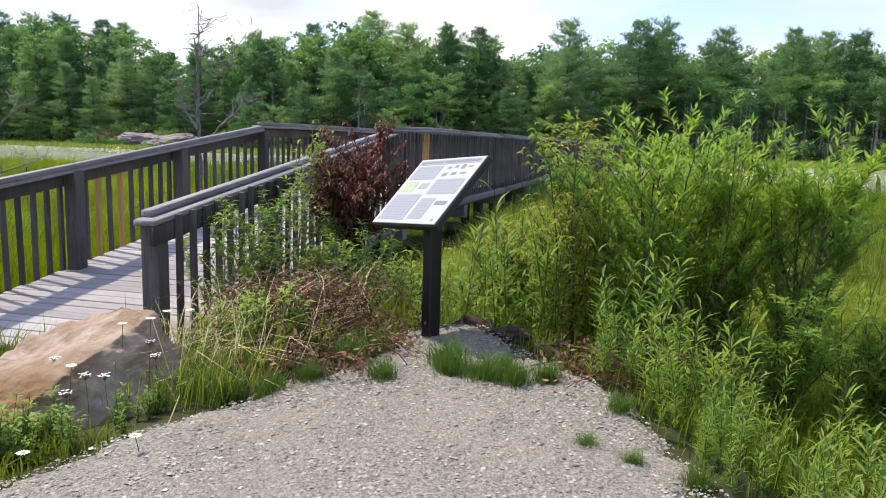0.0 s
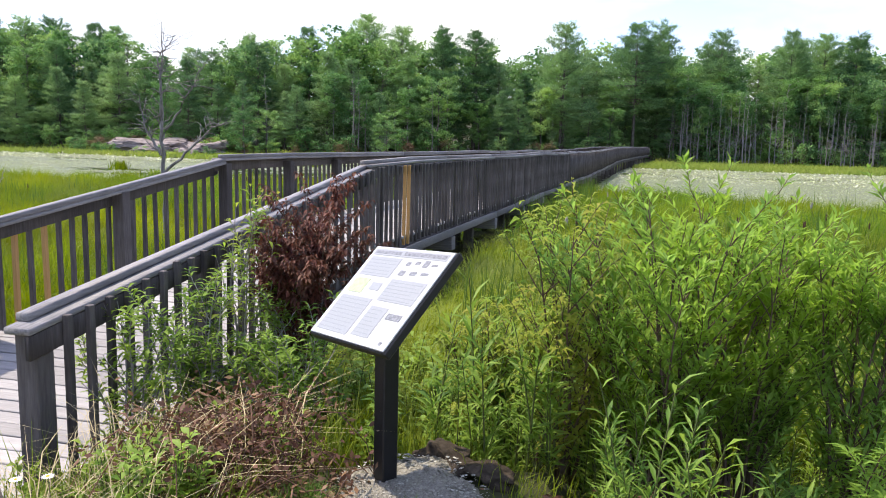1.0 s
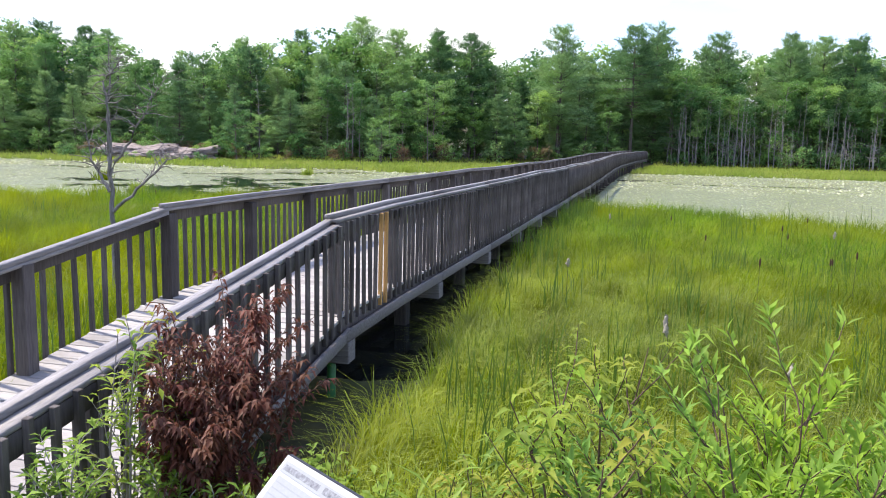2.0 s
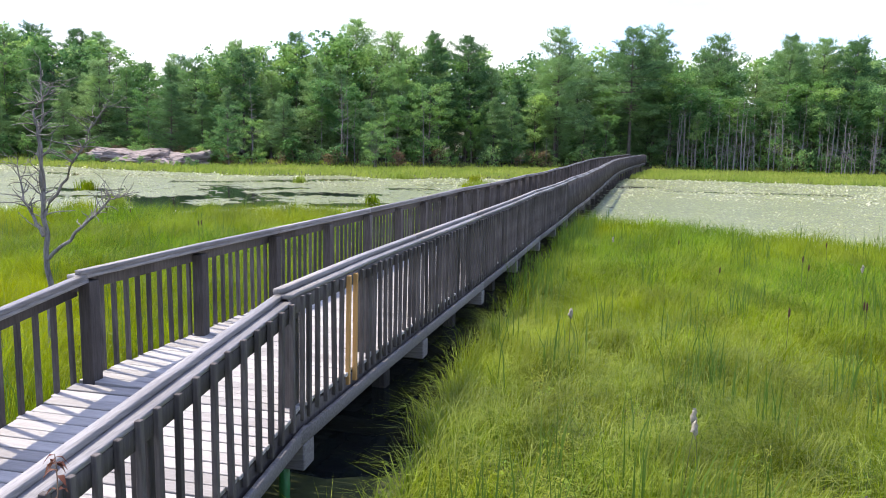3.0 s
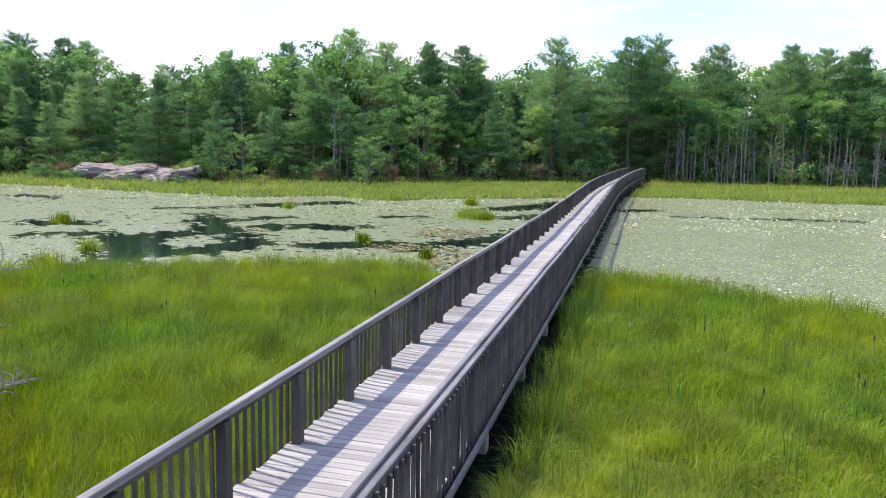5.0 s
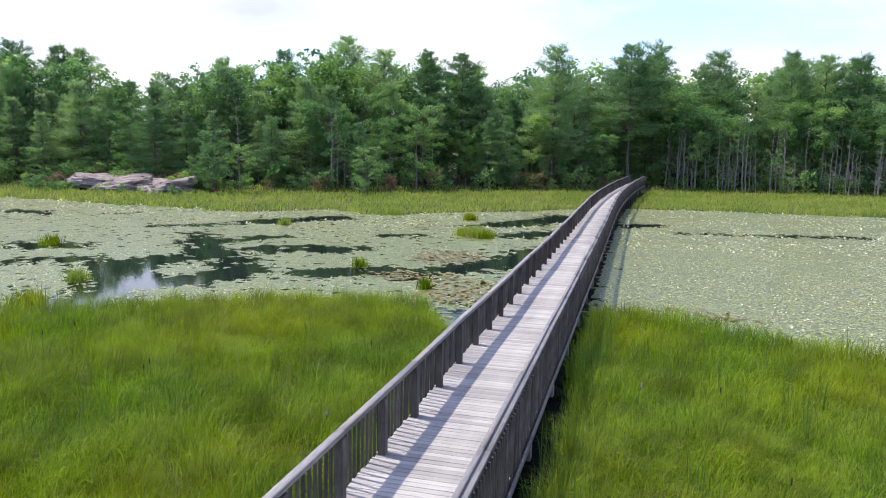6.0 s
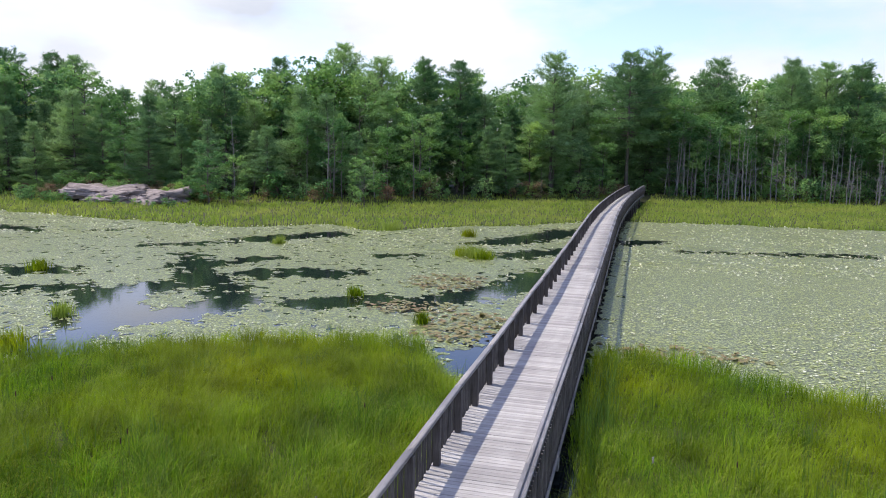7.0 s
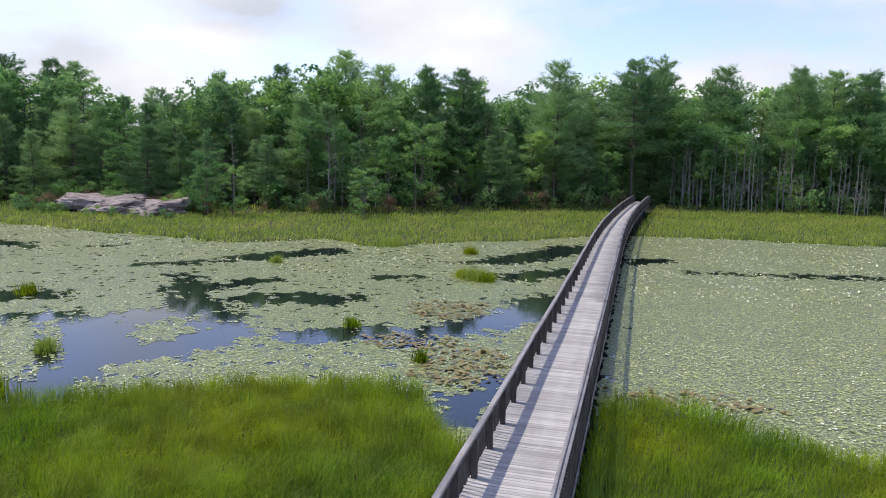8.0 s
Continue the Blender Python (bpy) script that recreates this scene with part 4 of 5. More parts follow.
def pine(seed, H, bare=0.18, full=0.21, sparse=0.1, open_top=0.0, thick=9, dome=False):
    """A white pine: tiers of level limbs with flat upswept plumes of needles, gaps between the tiers."""
    r = np.random.RandomState(seed)
    zs = np.linspace(0, H, 9)
    bend = np.cumsum(r.normal(0, 0.06, (9, 2)), 0)
    tr = np.stack([bend[:, 0], bend[:, 1], zs], -1)
    wood = [tube(tr, np.linspace(0.012 * H + 0.05, 0.03, 9), 7)]
    C, D = [], []
    z = bare * H
    while z < H * 0.985:
        u = (z / H - bare) / (1 - bare)
        ctr = np.array([np.interp(z, zs, tr[:, 0]), np.interp(z, zs, tr[:, 1]), z])
        tier = r.uniform(0.86, 1.1)
        reach = H * full * (0.55 + 0.45 * np.sin(np.pi * min(u * 1.1 + 0.15, 1.0))) * (1 - u) ** (0.52 - 0.24 * open_top) * tier + 0.35
        if dome:
            reach = H * full * (0.9 + 0.1 * np.sin(u * 14 + seed)) * (1 - u ** 1.9) ** 0.7 * tier + 0.3
        for a in r.rand() * 6.28 + np.arange(6) * 1.0472 + r.normal(0, 0.3, 6):
            if r.rand() < sparse:
                continue
            L = reach * r.uniform(0.5, 1.25)
            ctr = np.array([np.interp(z, zs, tr[:, 0]), np.interp(z, zs, tr[:, 1]), z + r.uniform(-0.5, 0.5) * (1 - 0.5 * u)])
            t = np.linspace(0, 1, 5)
            rise = r.uniform(-0.22, 0.26) + (0.7 if dome else 0.6) * u * u
            sag = 0.20 * (1 - u)
            P = ctr + np.stack([np.cos(a) * L * t, np.sin(a) * L * t, L * (rise * t + sag * (t * t - t))], -1)
            wood.append(tube(P[::2], np.linspace(0.018 + 0.012 * L, 0.008, 3), 3))
            k = int(7 + 6.0 * L)
            tt = r.uniform(0.25, 1.03, k) ** 0.8
            q = ctr + np.stack([np.cos(a) * L * tt, np.sin(a) * L * tt, L * (rise * tt + sag * (tt * tt - tt))], -1)
            off = r.normal(0, 0.20 * L + 0.08, k) * tt
            q += np.stack([-np.sin(a) * off, np.cos(a) * off, r.normal(0.05, 0.14, k)], -1)
            C.append(q)
            D.append(np.stack([np.full(k, np.cos(a)) - np.sin(a) * 0.6 * np.sign(off), np.full(k, np.sin(a)) + np.cos(a) * 0.6 * np.sign(off), np.full(k, 0.35 + 0.6 * u)], -1))
        z += r.uniform(0.42, 0.74) * (0.6 + H / 36)
    C, D = np.concatenate(C), np.concatenate(D)
    C, D = np.repeat(C, thick, 0), np.repeat(D, thick, 0)
    n = len(C)
    d = D + r.normal(0, 0.5, (n, 3)) * np.array([1, 1, 0.5])
    d /= np.linalg.norm(d, axis=1)[:, None]
    e = np.cross(d, r.normal(size=(n, 3)))
    e /= np.linalg.norm(e, axis=1)[:, None]
    L = r.uniform(0.20, 0.46, n)[:, None]
    C = C + r.normal(0, 0.17, (n, 3)) * np.array([1, 1, 0.8])
    w = 0.042 if thick > 4 else 0.075
    V = np.stack([C - e * w, C + e * w, C + d * L], 1).reshape(-1, 3)
    F = np.arange(3 * n).reshape(-1, 3)
    return join(wood), (V, F)


def broad(seed, H, bare=0.25, wide=0.26, leaf=(0.26, 0.5), count=2600, girth=0.010):
    """A broadleaf tree: forked limbs with uneven clumps of leaves."""
    r = np.random.RandomState(seed)
    zs = np.linspace(0, H * 0.92, 8)
    bend = np.cumsum(r.normal(0, 0.10, (8, 2)), 0)
    tr = np.stack([bend[:, 0], bend[:, 1], zs], -1)
    wood = [tube(tr, np.linspace(girth * H + 0.03, 0.02, 8), 6)]
    C = []
    nl = int(13 + H * 0.8)
    for k in range(nl):
        z = H * (bare + (0.92 - bare) * (k + r.rand()) / nl)
        u = (z / H - bare) / (1 - bare)
        ctr = np.array([np.interp(z, zs, tr[:, 0]), np.interp(z, zs, tr[:, 1]), z])
        a, L = r.rand() * 6.28, H * wide * (0.4 + 0.6 * np.sin(np.pi * (0.2 + 0.75 * u))) * r.uniform(0.6, 1.15)
        t = np.linspace(0, 1, 5)
        P = ctr + np.stack([np.cos(a) * L * t, np.sin(a) * L * t, L * (0.55 * t - 0.1 * t * t)], -1)
        wood.append(tube(P, np.linspace(0.03 + 0.012 * L, 0.01, 5), 3))
        for tt in (0.5, 0.75, 1.0):
            C.append((P[0] + (P[-1] - P[0]) * tt + r.normal(0, 0.25, 3), r.uniform(0.45, 0.95) * (0.6 + H / 30)))
    C.append((tr[-1], 0.7))
    per = max(8, count // len(C))
    pts = []
    for c, s in C:
        q = r.normal(size=(per, 3))
        q /= np.linalg.norm(q, axis=1)[:, None]
        q *= (r.rand(per, 1) ** 0.45) * s * np.array([1.1, 1.1, 0.62])
        pts.append(c + q)
    pts = np.concatenate(pts)
    return join(wood), leaf_tris(pts, len(pts), r, leaf, 0.62, 0.25)


def bare_tree(seed, H, limbs=16, reach=0.16, tips=True):
    """A leafless stem with thin crooked limbs."""
    r = np.random.RandomState(seed)
    zs = np.linspace(0, H, 9)
    bend = np.cumsum(r.normal(0, 0.06, (9, 2)), 0)
    tr = np.stack([bend[:, 0], bend[:, 1], zs], -1)
    wood = [tube(tr, np.linspace(0.006 * H + 0.03, 0.012, 9), 6)]
    for k in range(limbs):
        z = H * r.uniform(0.22, 0.97)
        ctr = np.array([np.interp(z, zs, tr[:, 0]), np.interp(z, zs, tr[:, 1]), z])
        a, L = r.rand() * 6.28, H * reach * r.uniform(0.35, 1.1) * (1.15 - z / H)
        t = np.linspace(0, 1, 5)
        j = np.cumsum(r.normal(0, 0.05 * L, (5, 3)), 0) * (t > 0)[:, None]
        P = ctr + np.stack([np.cos(a) * L * t, np.sin(a) * L * t, L * (0.25 * t + 0.2 * t * t)], -1) + j
        wood.append(tube(P, np.linspace(0.012 + 0.008 * L, 0.005, 5), 4))
        if tips:
            for q in range(3):
                s = P[1 + q]
                b = a + r.uniform(-1, 1)
                M = s + np.stack([np.cos(b) * L * 0.3 * t, np.sin(b) * L * 0.3 * t, L * 0.25 * t], -1)
                wood.append(tube(M, np.linspace(0.008, 0.003, 5), 3))
    return join(wood)


def tree(name, label, category, wood, leaves, bark, leafm, group):
    ob = thing(name, label, category, group=group)
    part("trunk", mesh_of(name + "_trunk", *wood, bark, True), ob)
    if leaves is not None:
        part("crown", mesh_of(name + "_crown", *leaves, leafm), ob)
    return ob


GROUP = "trees of the forest edge"
protos = {"pine": [], "backpine": [], "domepine": [], "broad": [], "backbroad": [], "thin": [], "bare": [], "bush": [], "scrub": []}
for k in range(6):
    w, c = pine(100 + k, 18.0, (0.08, 0.16, 0.24, 0.05, 0.12, 0.2)[k], (0.29, 0.26, 0.27, 0.31, 0.25, 0.29)[k], (0.05, 0.12, 0.2, 0.04, 0.1, 0.25)[k], (0, 0.2, 1.0, 0, 0.3, 0.8)[k])
    protos["pine"].append(tree("pine_tree", "tall dark green white pine in the forest edge", "tree", w, c, BARK, PINELEAF, GROUP))
for k in range(3):
    w, c = pine(110 + k, 18.0, 0.24, 0.25, 0.1, (0.2, 0.8, 0.4)[k], 4)
    protos["backpine"].append(tree("pine_tree", "white pine standing behind the forest edge", "tree", w, c, BARK, PINELEAF, GROUP))
for k in range(3):
    w, c = pine(115 + k, 18.0, (0.3, 0.38, 0.25)[k], (0.24, 0.22, 0.26)[k], 0.06, 0.5, 9, True)
    protos["domepine"].append(tree("pine_tree", "old white pine with a broad rounded crown above the forest", "tree", w, c, BARK, PINELEAF, GROUP))
for k in range(5):
    w, c = broad(120 + k, 14.0, (0.12, 0.2, 0.15, 0.25, 0.08)[k], (0.28, 0.24, 0.30, 0.22, 0.30)[k], (0.20, 0.40), 5200)
    protos["broad"].append(tree("broadleaf_tree", "leafy green broadleaf tree in the forest edge", "tree", w, c, BARK, BROADLEAF, GROUP))
for k in range(3):
    w, c = broad(130 + k, 14.0, 0.24, (0.26, 0.22, 0.28)[k], (0.30, 0.54), 2200)
    protos["backbroad"].append(tree("broadleaf_tree", "leafy tree standing behind the forest edge", "tree", w, c, BARK, BROADLEAF, GROUP))
for k in range(3):
    w, c = broad(140 + k, 14.0, 0.45, 0.15, (0.18, 0.36), 3600, 0.0045)
    protos["thin"].append(tree("poplar_tree", "slender pale-barked tree with a high light crown", "tree", w, c, PALEBARK, BROADLEAF, GROUP))
for k in range(3):
    protos["bare"].append(tree("dead_tree", "bare grey dead tree in the forest edge", "tree", bare_tree(150 + k, 10.0, 22, 0.2), None, PALEBARK, None, GROUP))
for k in range(4):
    w, c = broad(160 + k, 3.2, 0.02, 0.42, (0.2, 0.4), 560)
    protos["bush"].append(tree("bush", "low leafy bush at the foot of the forest", "bush", w, c, TWIG, BROADLEAF, "bushes along the forest"))
for k in range(2):
    w, c = broad(170 + k, 3.2, 0.02, 0.45, (0.14, 0.30), 700)
    protos["scrub"].append(tree("scrub_bush", "low brown and reddish scrub bush on the far shore", "bush", w, c, TWIG, SCRUBLEAF, "scrub on the far shore"))

used = set()


def plant(kind, x, y, h, r, pick=None):
    which = protos[kind][r.randrange(len(protos[kind])) if pick is None else pick]
    base = {"pine": 18.0, "domepine": 18.0, "backpine": 18.0, "broad": 14.0, "backbroad": 14.0, "thin": 14.0, "bare": 10.0, "bush": 3.2, "scrub": 3.2}[kind]
    s = h / base
    m = pose(x, y, float(height(np.array(x), np.array(y))) - 0.05, r.uniform(-1.5, 1.5), r.uniform(-1.5, 1.5), r.uniform(0, 360))
    w = s * r.uniform(0.9, 1.12)
    if which in used:
        ob = copy_thing(which, m)
    else:
        used.add(which)
        ob = which
        ob.matrix_basis = m
    ob.scale = (w, w, s)


# The canopy's rise over a point above the boardwalk's near end, by bearing in degrees.
BEARING = [-45.2, -42.5, -41.0, -39.8, -38.6, -37.0, -34.7, -33.1, -30.9, -29.4, -27.7, -26.3, -22.2, -20.2, -19.3, -17.7, -16.4, -13.4, -11.6, -8.0, -7.3, -6.3, -5.1, -4.0, -2.9, -0.7, 1.0, 2.6, 3.7, 5.1, 7.1, 9.8, 10.9, 11.6, 12.4, 14.0, 15.5]
RISE = [0.097, 0.092, 0.094, 0.073, 0.069, 0.076, 0.076, 0.089, 0.096, 0.093, 0.097, 0.106, 0.123, 0.112, 0.107, 0.089, 0.106, 0.104, 0.087, 0.085, 0.106, 0.121, 0.103, 0.081, 0.089, 0.118, 0.116, 0.086, 0.099, 0.11, 0.088, 0.104, 0.109, 0.095, 0.103, 0.103, 0.089]


def canopy(x, y):
    """The height of the canopy's top over the water at x, y."""
    dx, dy = x - 2.5, y + 0.9
    return 7.4 + math.hypot(dx, dy) * float(np.interp(math.degrees(math.atan2(dx, dy)), BEARING, RISE))


def top_at(x, y):
    return canopy(x, y) - float(height(np.array(x), np.array(y)))


r = random.Random(21)
SKYLINE = [(-93.8, 96), (-89.3, 100), (-86.5, 102), (-62, 104), (-50.9, 104), (-42.6, 108), (-35.4, 106), (-28.3, 104), (-24.4, 110), (-10.4, 112), (0.8, 122), (4.7, 126), (14, 130),
           (25.7, 130), (31.1, 132), (35, 130)]
for k, (x, y) in enumerate(SKYLINE):
    plant("domepine" if k % 4 != 3 else "pine", x, y, top_at(x, y) + 0.6, r, k % 3)
for row in range(5):
    x = -122.0
    while x < 58:
        x += r.uniform(2.6, 4.4) + (0.8 if row > 2 else 0)
        y = float(forest_edge(x)) + 3.0 + row * 6.0 + r.uniform(-2, 2)
        if -0.5 < x < 6.5 and y < 124:
            continue
        if -70 < x < -46 and y < 81:
            continue
        u = r.random()
        h = (r.uniform(8, 12), r.uniform(11, 15), r.uniform(14.5, 17.6), r.uniform(16.5, 19.6), r.uniform(15.0, 17.0))[row]
        h = top_at(x, y) * r.uniform(0.84, 1.0) if row > 1 else min(h, top_at(x, y) * 0.9)
        if x < -46:
            kind = "pine" if u < 0.74 else "broad"
        elif x < -12:
            kind = "pine" if u < 0.46 else "broad" if u < 0.88 else "thin"
        elif x < 8:
            kind = "pine" if u < 0.5 else "broad" if u < 0.72 else "thin"
        else:
            kind = "pine" if u < 0.14 else "broad" if u < 0.46 else "thin"
        if row == 4:
            kind = "broad"
        if row > 1 and kind in ("pine", "broad"):
            kind = "back" + kind
        plant(kind, x, y, h, r)
for k in range(44):
    x = r.uniform(7, 50)
    plant("thin", x, float(forest_edge(x)) + r.uniform(0.5, 7), r.uniform(9, 16), r)
for k in range(70):
    x = r.uniform(-62, 45)
    if k > 12:
        x = r.uniform(2, 45)
    y = float(forest_edge(x)) + r.uniform(-1.0, 3.5)
    if -0.5 < x < 6.5:
        continue
    plant("bare", x, y, r.uniform(5, 12), r)
x = -110.0
while x < 52:
    x += r.uniform(1.4, 3.4)
    y = float(forest_edge(x)) + r.uniform(-1.2, 1.8)
    if (-68 < x < -47) or (0 < x < 6):
        y += 5.5
    plant("bush", x, y, r.uniform(1.3, 3.4), r)
    for k in range(2):
        plant("bush", x + r.uniform(-1, 1), y + r.uniform(6, 13) + 8 * k, r.uniform(3.0, 5.2), r)
for k in range(40):
    plant("bush", r.uniform(-69, -46), r.uniform(77.5, 81), r.uniform(1.0, 2.6), r)
for k in range(10):
    plant("bush", r.uniform(-70, -63), r.uniform(72, 73.5), r.uniform(0.9, 1.7), r)
for k in range(26):
    plant("bush", r.uniform(-69, -47), r.uniform(70.5, 73.0), r.uniform(0.5, 1.2), r)
for x, y, h in ((-47.2, 77.5, 7.6), (-44.5, 78.5, 6.0), (-29.5, 83, 6.0), (-50.0, 78.0, 4.5)):
    plant("broad", x, y, h, r, 4)


for k in range(34):
    plant("scrub", r.uniform(-71, -48), r.uniform(78.5, 81), r.uniform(0.9, 2.2), r)
for k in range(8):
    plant("scrub", r.uniform(-72, -66), r.uniform(74, 77), r.uniform(1.0, 2.0), r)
for k in range(22):
    x = r.uniform(-45, 0)
    plant("scrub", x, float(forest_edge(x)) + r.uniform(-1.5, 1.0), r.uniform(0.9, 2.4), r)
for x, y, h in ((32.5, 119.8, 8.5), (34.0, 120.5, 7.5), (36.5, 120.2, 7.0), (30.5, 120.8, 9.0), (15.0, 118.6, 8.0), (18.5, 119.6, 9.5)):
    plant("bare", x, y, h, r, 0)
    plant("bare", x + 0.6, y + 0.8, h * 0.9, r, 1)
plant("bare", -29.6, 82.6, 4.2, r, 2)
for k in range(46):
    x = r.uniform(6.5, 50)
    plant("bush", x, float(forest_edge(x)) + r.uniform(1.5, 9), r.uniform(2.6, 6.0), r)


# ---- plants by the path ----
def lance(c, d, side, L, W, fold=0.25, curl=0.2):
    """Narrow pointed leaves from points c along d: four triangles each."""
    n = len(c)
    up = np.cross(side, d)
    L, W = L[:, None], W[:, None]
    m = c + d * L * 0.45 + up * L * 0.03
    tip = c + d * L - np.array([0, 0, 1.0]) * L * curl
    a = m + side * W * 0.5 + up * W * fold
    b = m - side * W * 0.5 + up * W * fold
    V = np.stack([c, a, m, b, tip], 1).reshape(-1, 3)
    F = (np.array([(0, 1, 2), (0, 2, 3), (1, 4, 2), (2, 4, 3)])[None] + 5 * np.arange(n)[:, None, None]).reshape(-1, 3)
    return V, F


def leaves_on(P, n, r, L, W, lift=0.5, curl=0.2, start=0.1, hang=0.0):
    """n narrow leaves set round the stem P."""
    t = np.sort(r.uniform(start, 1.0, n))
    k = t * (len(P) - 1)
    i = np.minimum(k.astype(int), len(P) - 2)
    f = (k - i)[:, None]
    c = P[i] * (1 - f) + P[i + 1] * f
    ax = P[i + 1] - P[i]
    ax = ax / (np.linalg.norm(ax, axis=1)[:, None] + 1e-9)
    a = np.arange(n) * 2.4 + r.normal(0, 0.4, n)
    o = np.stack([np.cos(a), np.sin(a), np.zeros(n)], -1)
    d = o + ax * lift + r.normal(0, 0.15, (n, 3)) - np.array([0, 0, hang])
    d /= np.linalg.norm(d, axis=1)[:, None]
    s = np.cross(d, np.array([0, 0, 1.0]) + r.normal(0, 0.2, (n, 3)))
    s /= np.linalg.norm(s, axis=1)[:, None] + 1e-9
    return lance(c, d, s, r.uniform(*L, n), r.uniform(*W, n), 0.25, curl)


def shrub(seed, stems, H, spread, L, W, per, twigs=6, lift=0.6, curl=0.2, hang=0.0, start=0.25, leaf_start=0.15, least=0.6):
    r = np.random.RandomState(seed)
    wood, leaf = [], []
    t = np.linspace(0, 1, 7)
    for k in range(stems):
        a, lean, h = r.rand() * 6.28, spread * r.uniform(0.15, 1.0), H * r.uniform(least, 1.0)
        b = np.array([r.normal(0, 0.10 * spread), r.normal(0, 0.10 * spread), 0])
        P = b + np.stack([np.cos(a) * lean * t ** 1.3, np.sin(a) * lean * t ** 1.3, h * t], -1) + np.cumsum(r.normal(0, 0.012 * H, (7, 3)), 0) * np.array([1, 1, 0.2])
        limb = [tube(P, np.linspace(0.006 + 0.004 * H, 0.002, 7), 5)]
        leaf.append(leaves_on(P, int(per * 1.3), r, L, W, lift, curl, 0.3, hang))
        for q in range(twigs):
            u = r.uniform(start, 0.95)
            i = int(u * 6)
            s = P[i] + (P[min(i + 1, 6)] - P[i]) * (u * 6 - i)
            a2, tl = a + r.uniform(-2.2, 2.2), h * r.uniform(0.14, 0.34) * (1.2 - 0.5 * u)
            T = s + np.stack([np.cos(a2) * tl * 0.62 * t, np.sin(a2) * tl * 0.62 * t, tl * (0.85 * t - hang * 0.5 * t * t)], -1) + np.cumsum(r.normal(0, 0.006, (7, 3)), 0)
            limb.append(tube(T, np.linspace(0.004, 0.0015, 7), 4))
            leaf.append(leaves_on(T, per, r, L, W, lift, curl, leaf_start, hang))
        wood.append(join(limb))
    return wood, join(leaf)


def put_shrub(name, label, category, data, x, y, bark, leafm, turn=0, group="", sink=0.03):
    ob = thing(name, label, category, (x, y, float(height(np.array(x), np.array(y))) - sink), turn, group)
    for limb in data[0]:
        part("stem", mesh_of(name + "_stem", *limb, bark, True), ob)
    part("foliage", mesh_of(name + "_foliage", *data[1], leafm), ob)
    return ob


put_shrub("willow_shrub", "tall green willow shrub with narrow leaves beside the gravel", "shrub", shrub(201, 20, 2.1, 0.62, (0.055, 0.11), (0.013, 0.024), 29, 12, lift=1.05, curl=0.06, least=0.72), 4.66, -4.85, TWIG, WILLOWLEAF)
put_shrub("willow_shrub", "dense green willow shrub behind the gravel", "shrub", shrub(205, 17, 1.9, 0.62, (0.055, 0.11), (0.013, 0.024), 27, 11, lift=1.05, curl=0.06, least=0.7), 5.02, -4.6, TWIG, WILLOWLEAF)
put_shrub("willow_shrub", "upright bright green willow shrub", "shrub", shrub(202, 13, 2.0, 0.30, (0.06, 0.12), (0.014, 0.025), 29, 11, lift=1.05, curl=0.06, least=0.75), 5.62, -4.6, TWIG, WILLOWLEAF)
put_shrub("willow_shrub", "low bright green willow shrub at the edge of the thicket", "shrub", shrub(211, 10, 0.8, 0.4, (0.05, 0.10), (0.013, 0.022), 18, 8), 6.15, -4.75, TWIG, WILLOWLEAF)
put_shrub("willow_shrub", "low bushy willow shrub in front of the thicket", "shrub", shrub(212, 12, 1.0, 0.6, (0.06, 0.12), (0.013, 0.022), 18, 7), 5.45, -5.1, TWIG, WILLOWLEAF)
put_shrub("yellowing_shrub", "shrub with yellowing and reddish drooping leaves behind the sign", "shrub",
          shrub(203, 15, 1.95, 0.62, (0.055, 0.10), (0.016, 0.03), 17, 10, curl=0.35, hang=0.15), 3.98, -4.55, TWIG, SUMACLEAF)
put_shrub("yellowing_shrub", "low yellow-green shrub beside the sign", "shrub", shrub(207, 13, 1.3, 0.55, (0.05, 0.10), (0.015, 0.028), 20, 9, curl=0.4, hang=0.3), 3.45, -4.15, TWIG, SUMACLEAF)
put_shrub("dead_sapling", "dead sapling with hanging dark red-brown leaves at the railing", "shrub",
          shrub(204, 20, 2.1, 0.44, (0.035, 0.07), (0.015, 0.030), 26, 13, curl=0.5, hang=0.5, start=0.6, leaf_start=0.05), 2.0, -4.05, TWIG, REDLEAF)
put_shrub("climbing_shrub", "leafy green shrub climbing through the railing", "shrub", shrub(206, 13, 1.5, 0.5, (0.05, 0.10), (0.016, 0.028), 17, 8), 1.62, -4.75, PALEBARK, WEEDLEAF)
put_shrub("climbing_shrub", "leafy green shrub leaning over the ramp handrail", "shrub", shrub(209, 9, 1.35, 0.4, (0.06, 0.11), (0.018, 0.03), 12, 7), 1.55, -5.25, PALEBARK, WEEDLEAF)
put_shrub("climbing_shrub", "yellow-green shrub behind the dead sapling", "shrub", shrub(210, 10, 1.9, 0.42, (0.06, 0.11), (0.018, 0.032), 11, 7), 1.62, -4.3, PALEBARK, SUMACLEAF)
put_shrub("climbing_shrub", "green shrub against the ramp railing", "shrub", shrub(208, 15, 1.3, 0.5, (0.05, 0.10), (0.016, 0.028), 18, 8), 2.25, -4.6, PALEBARK, WEEDLEAF)


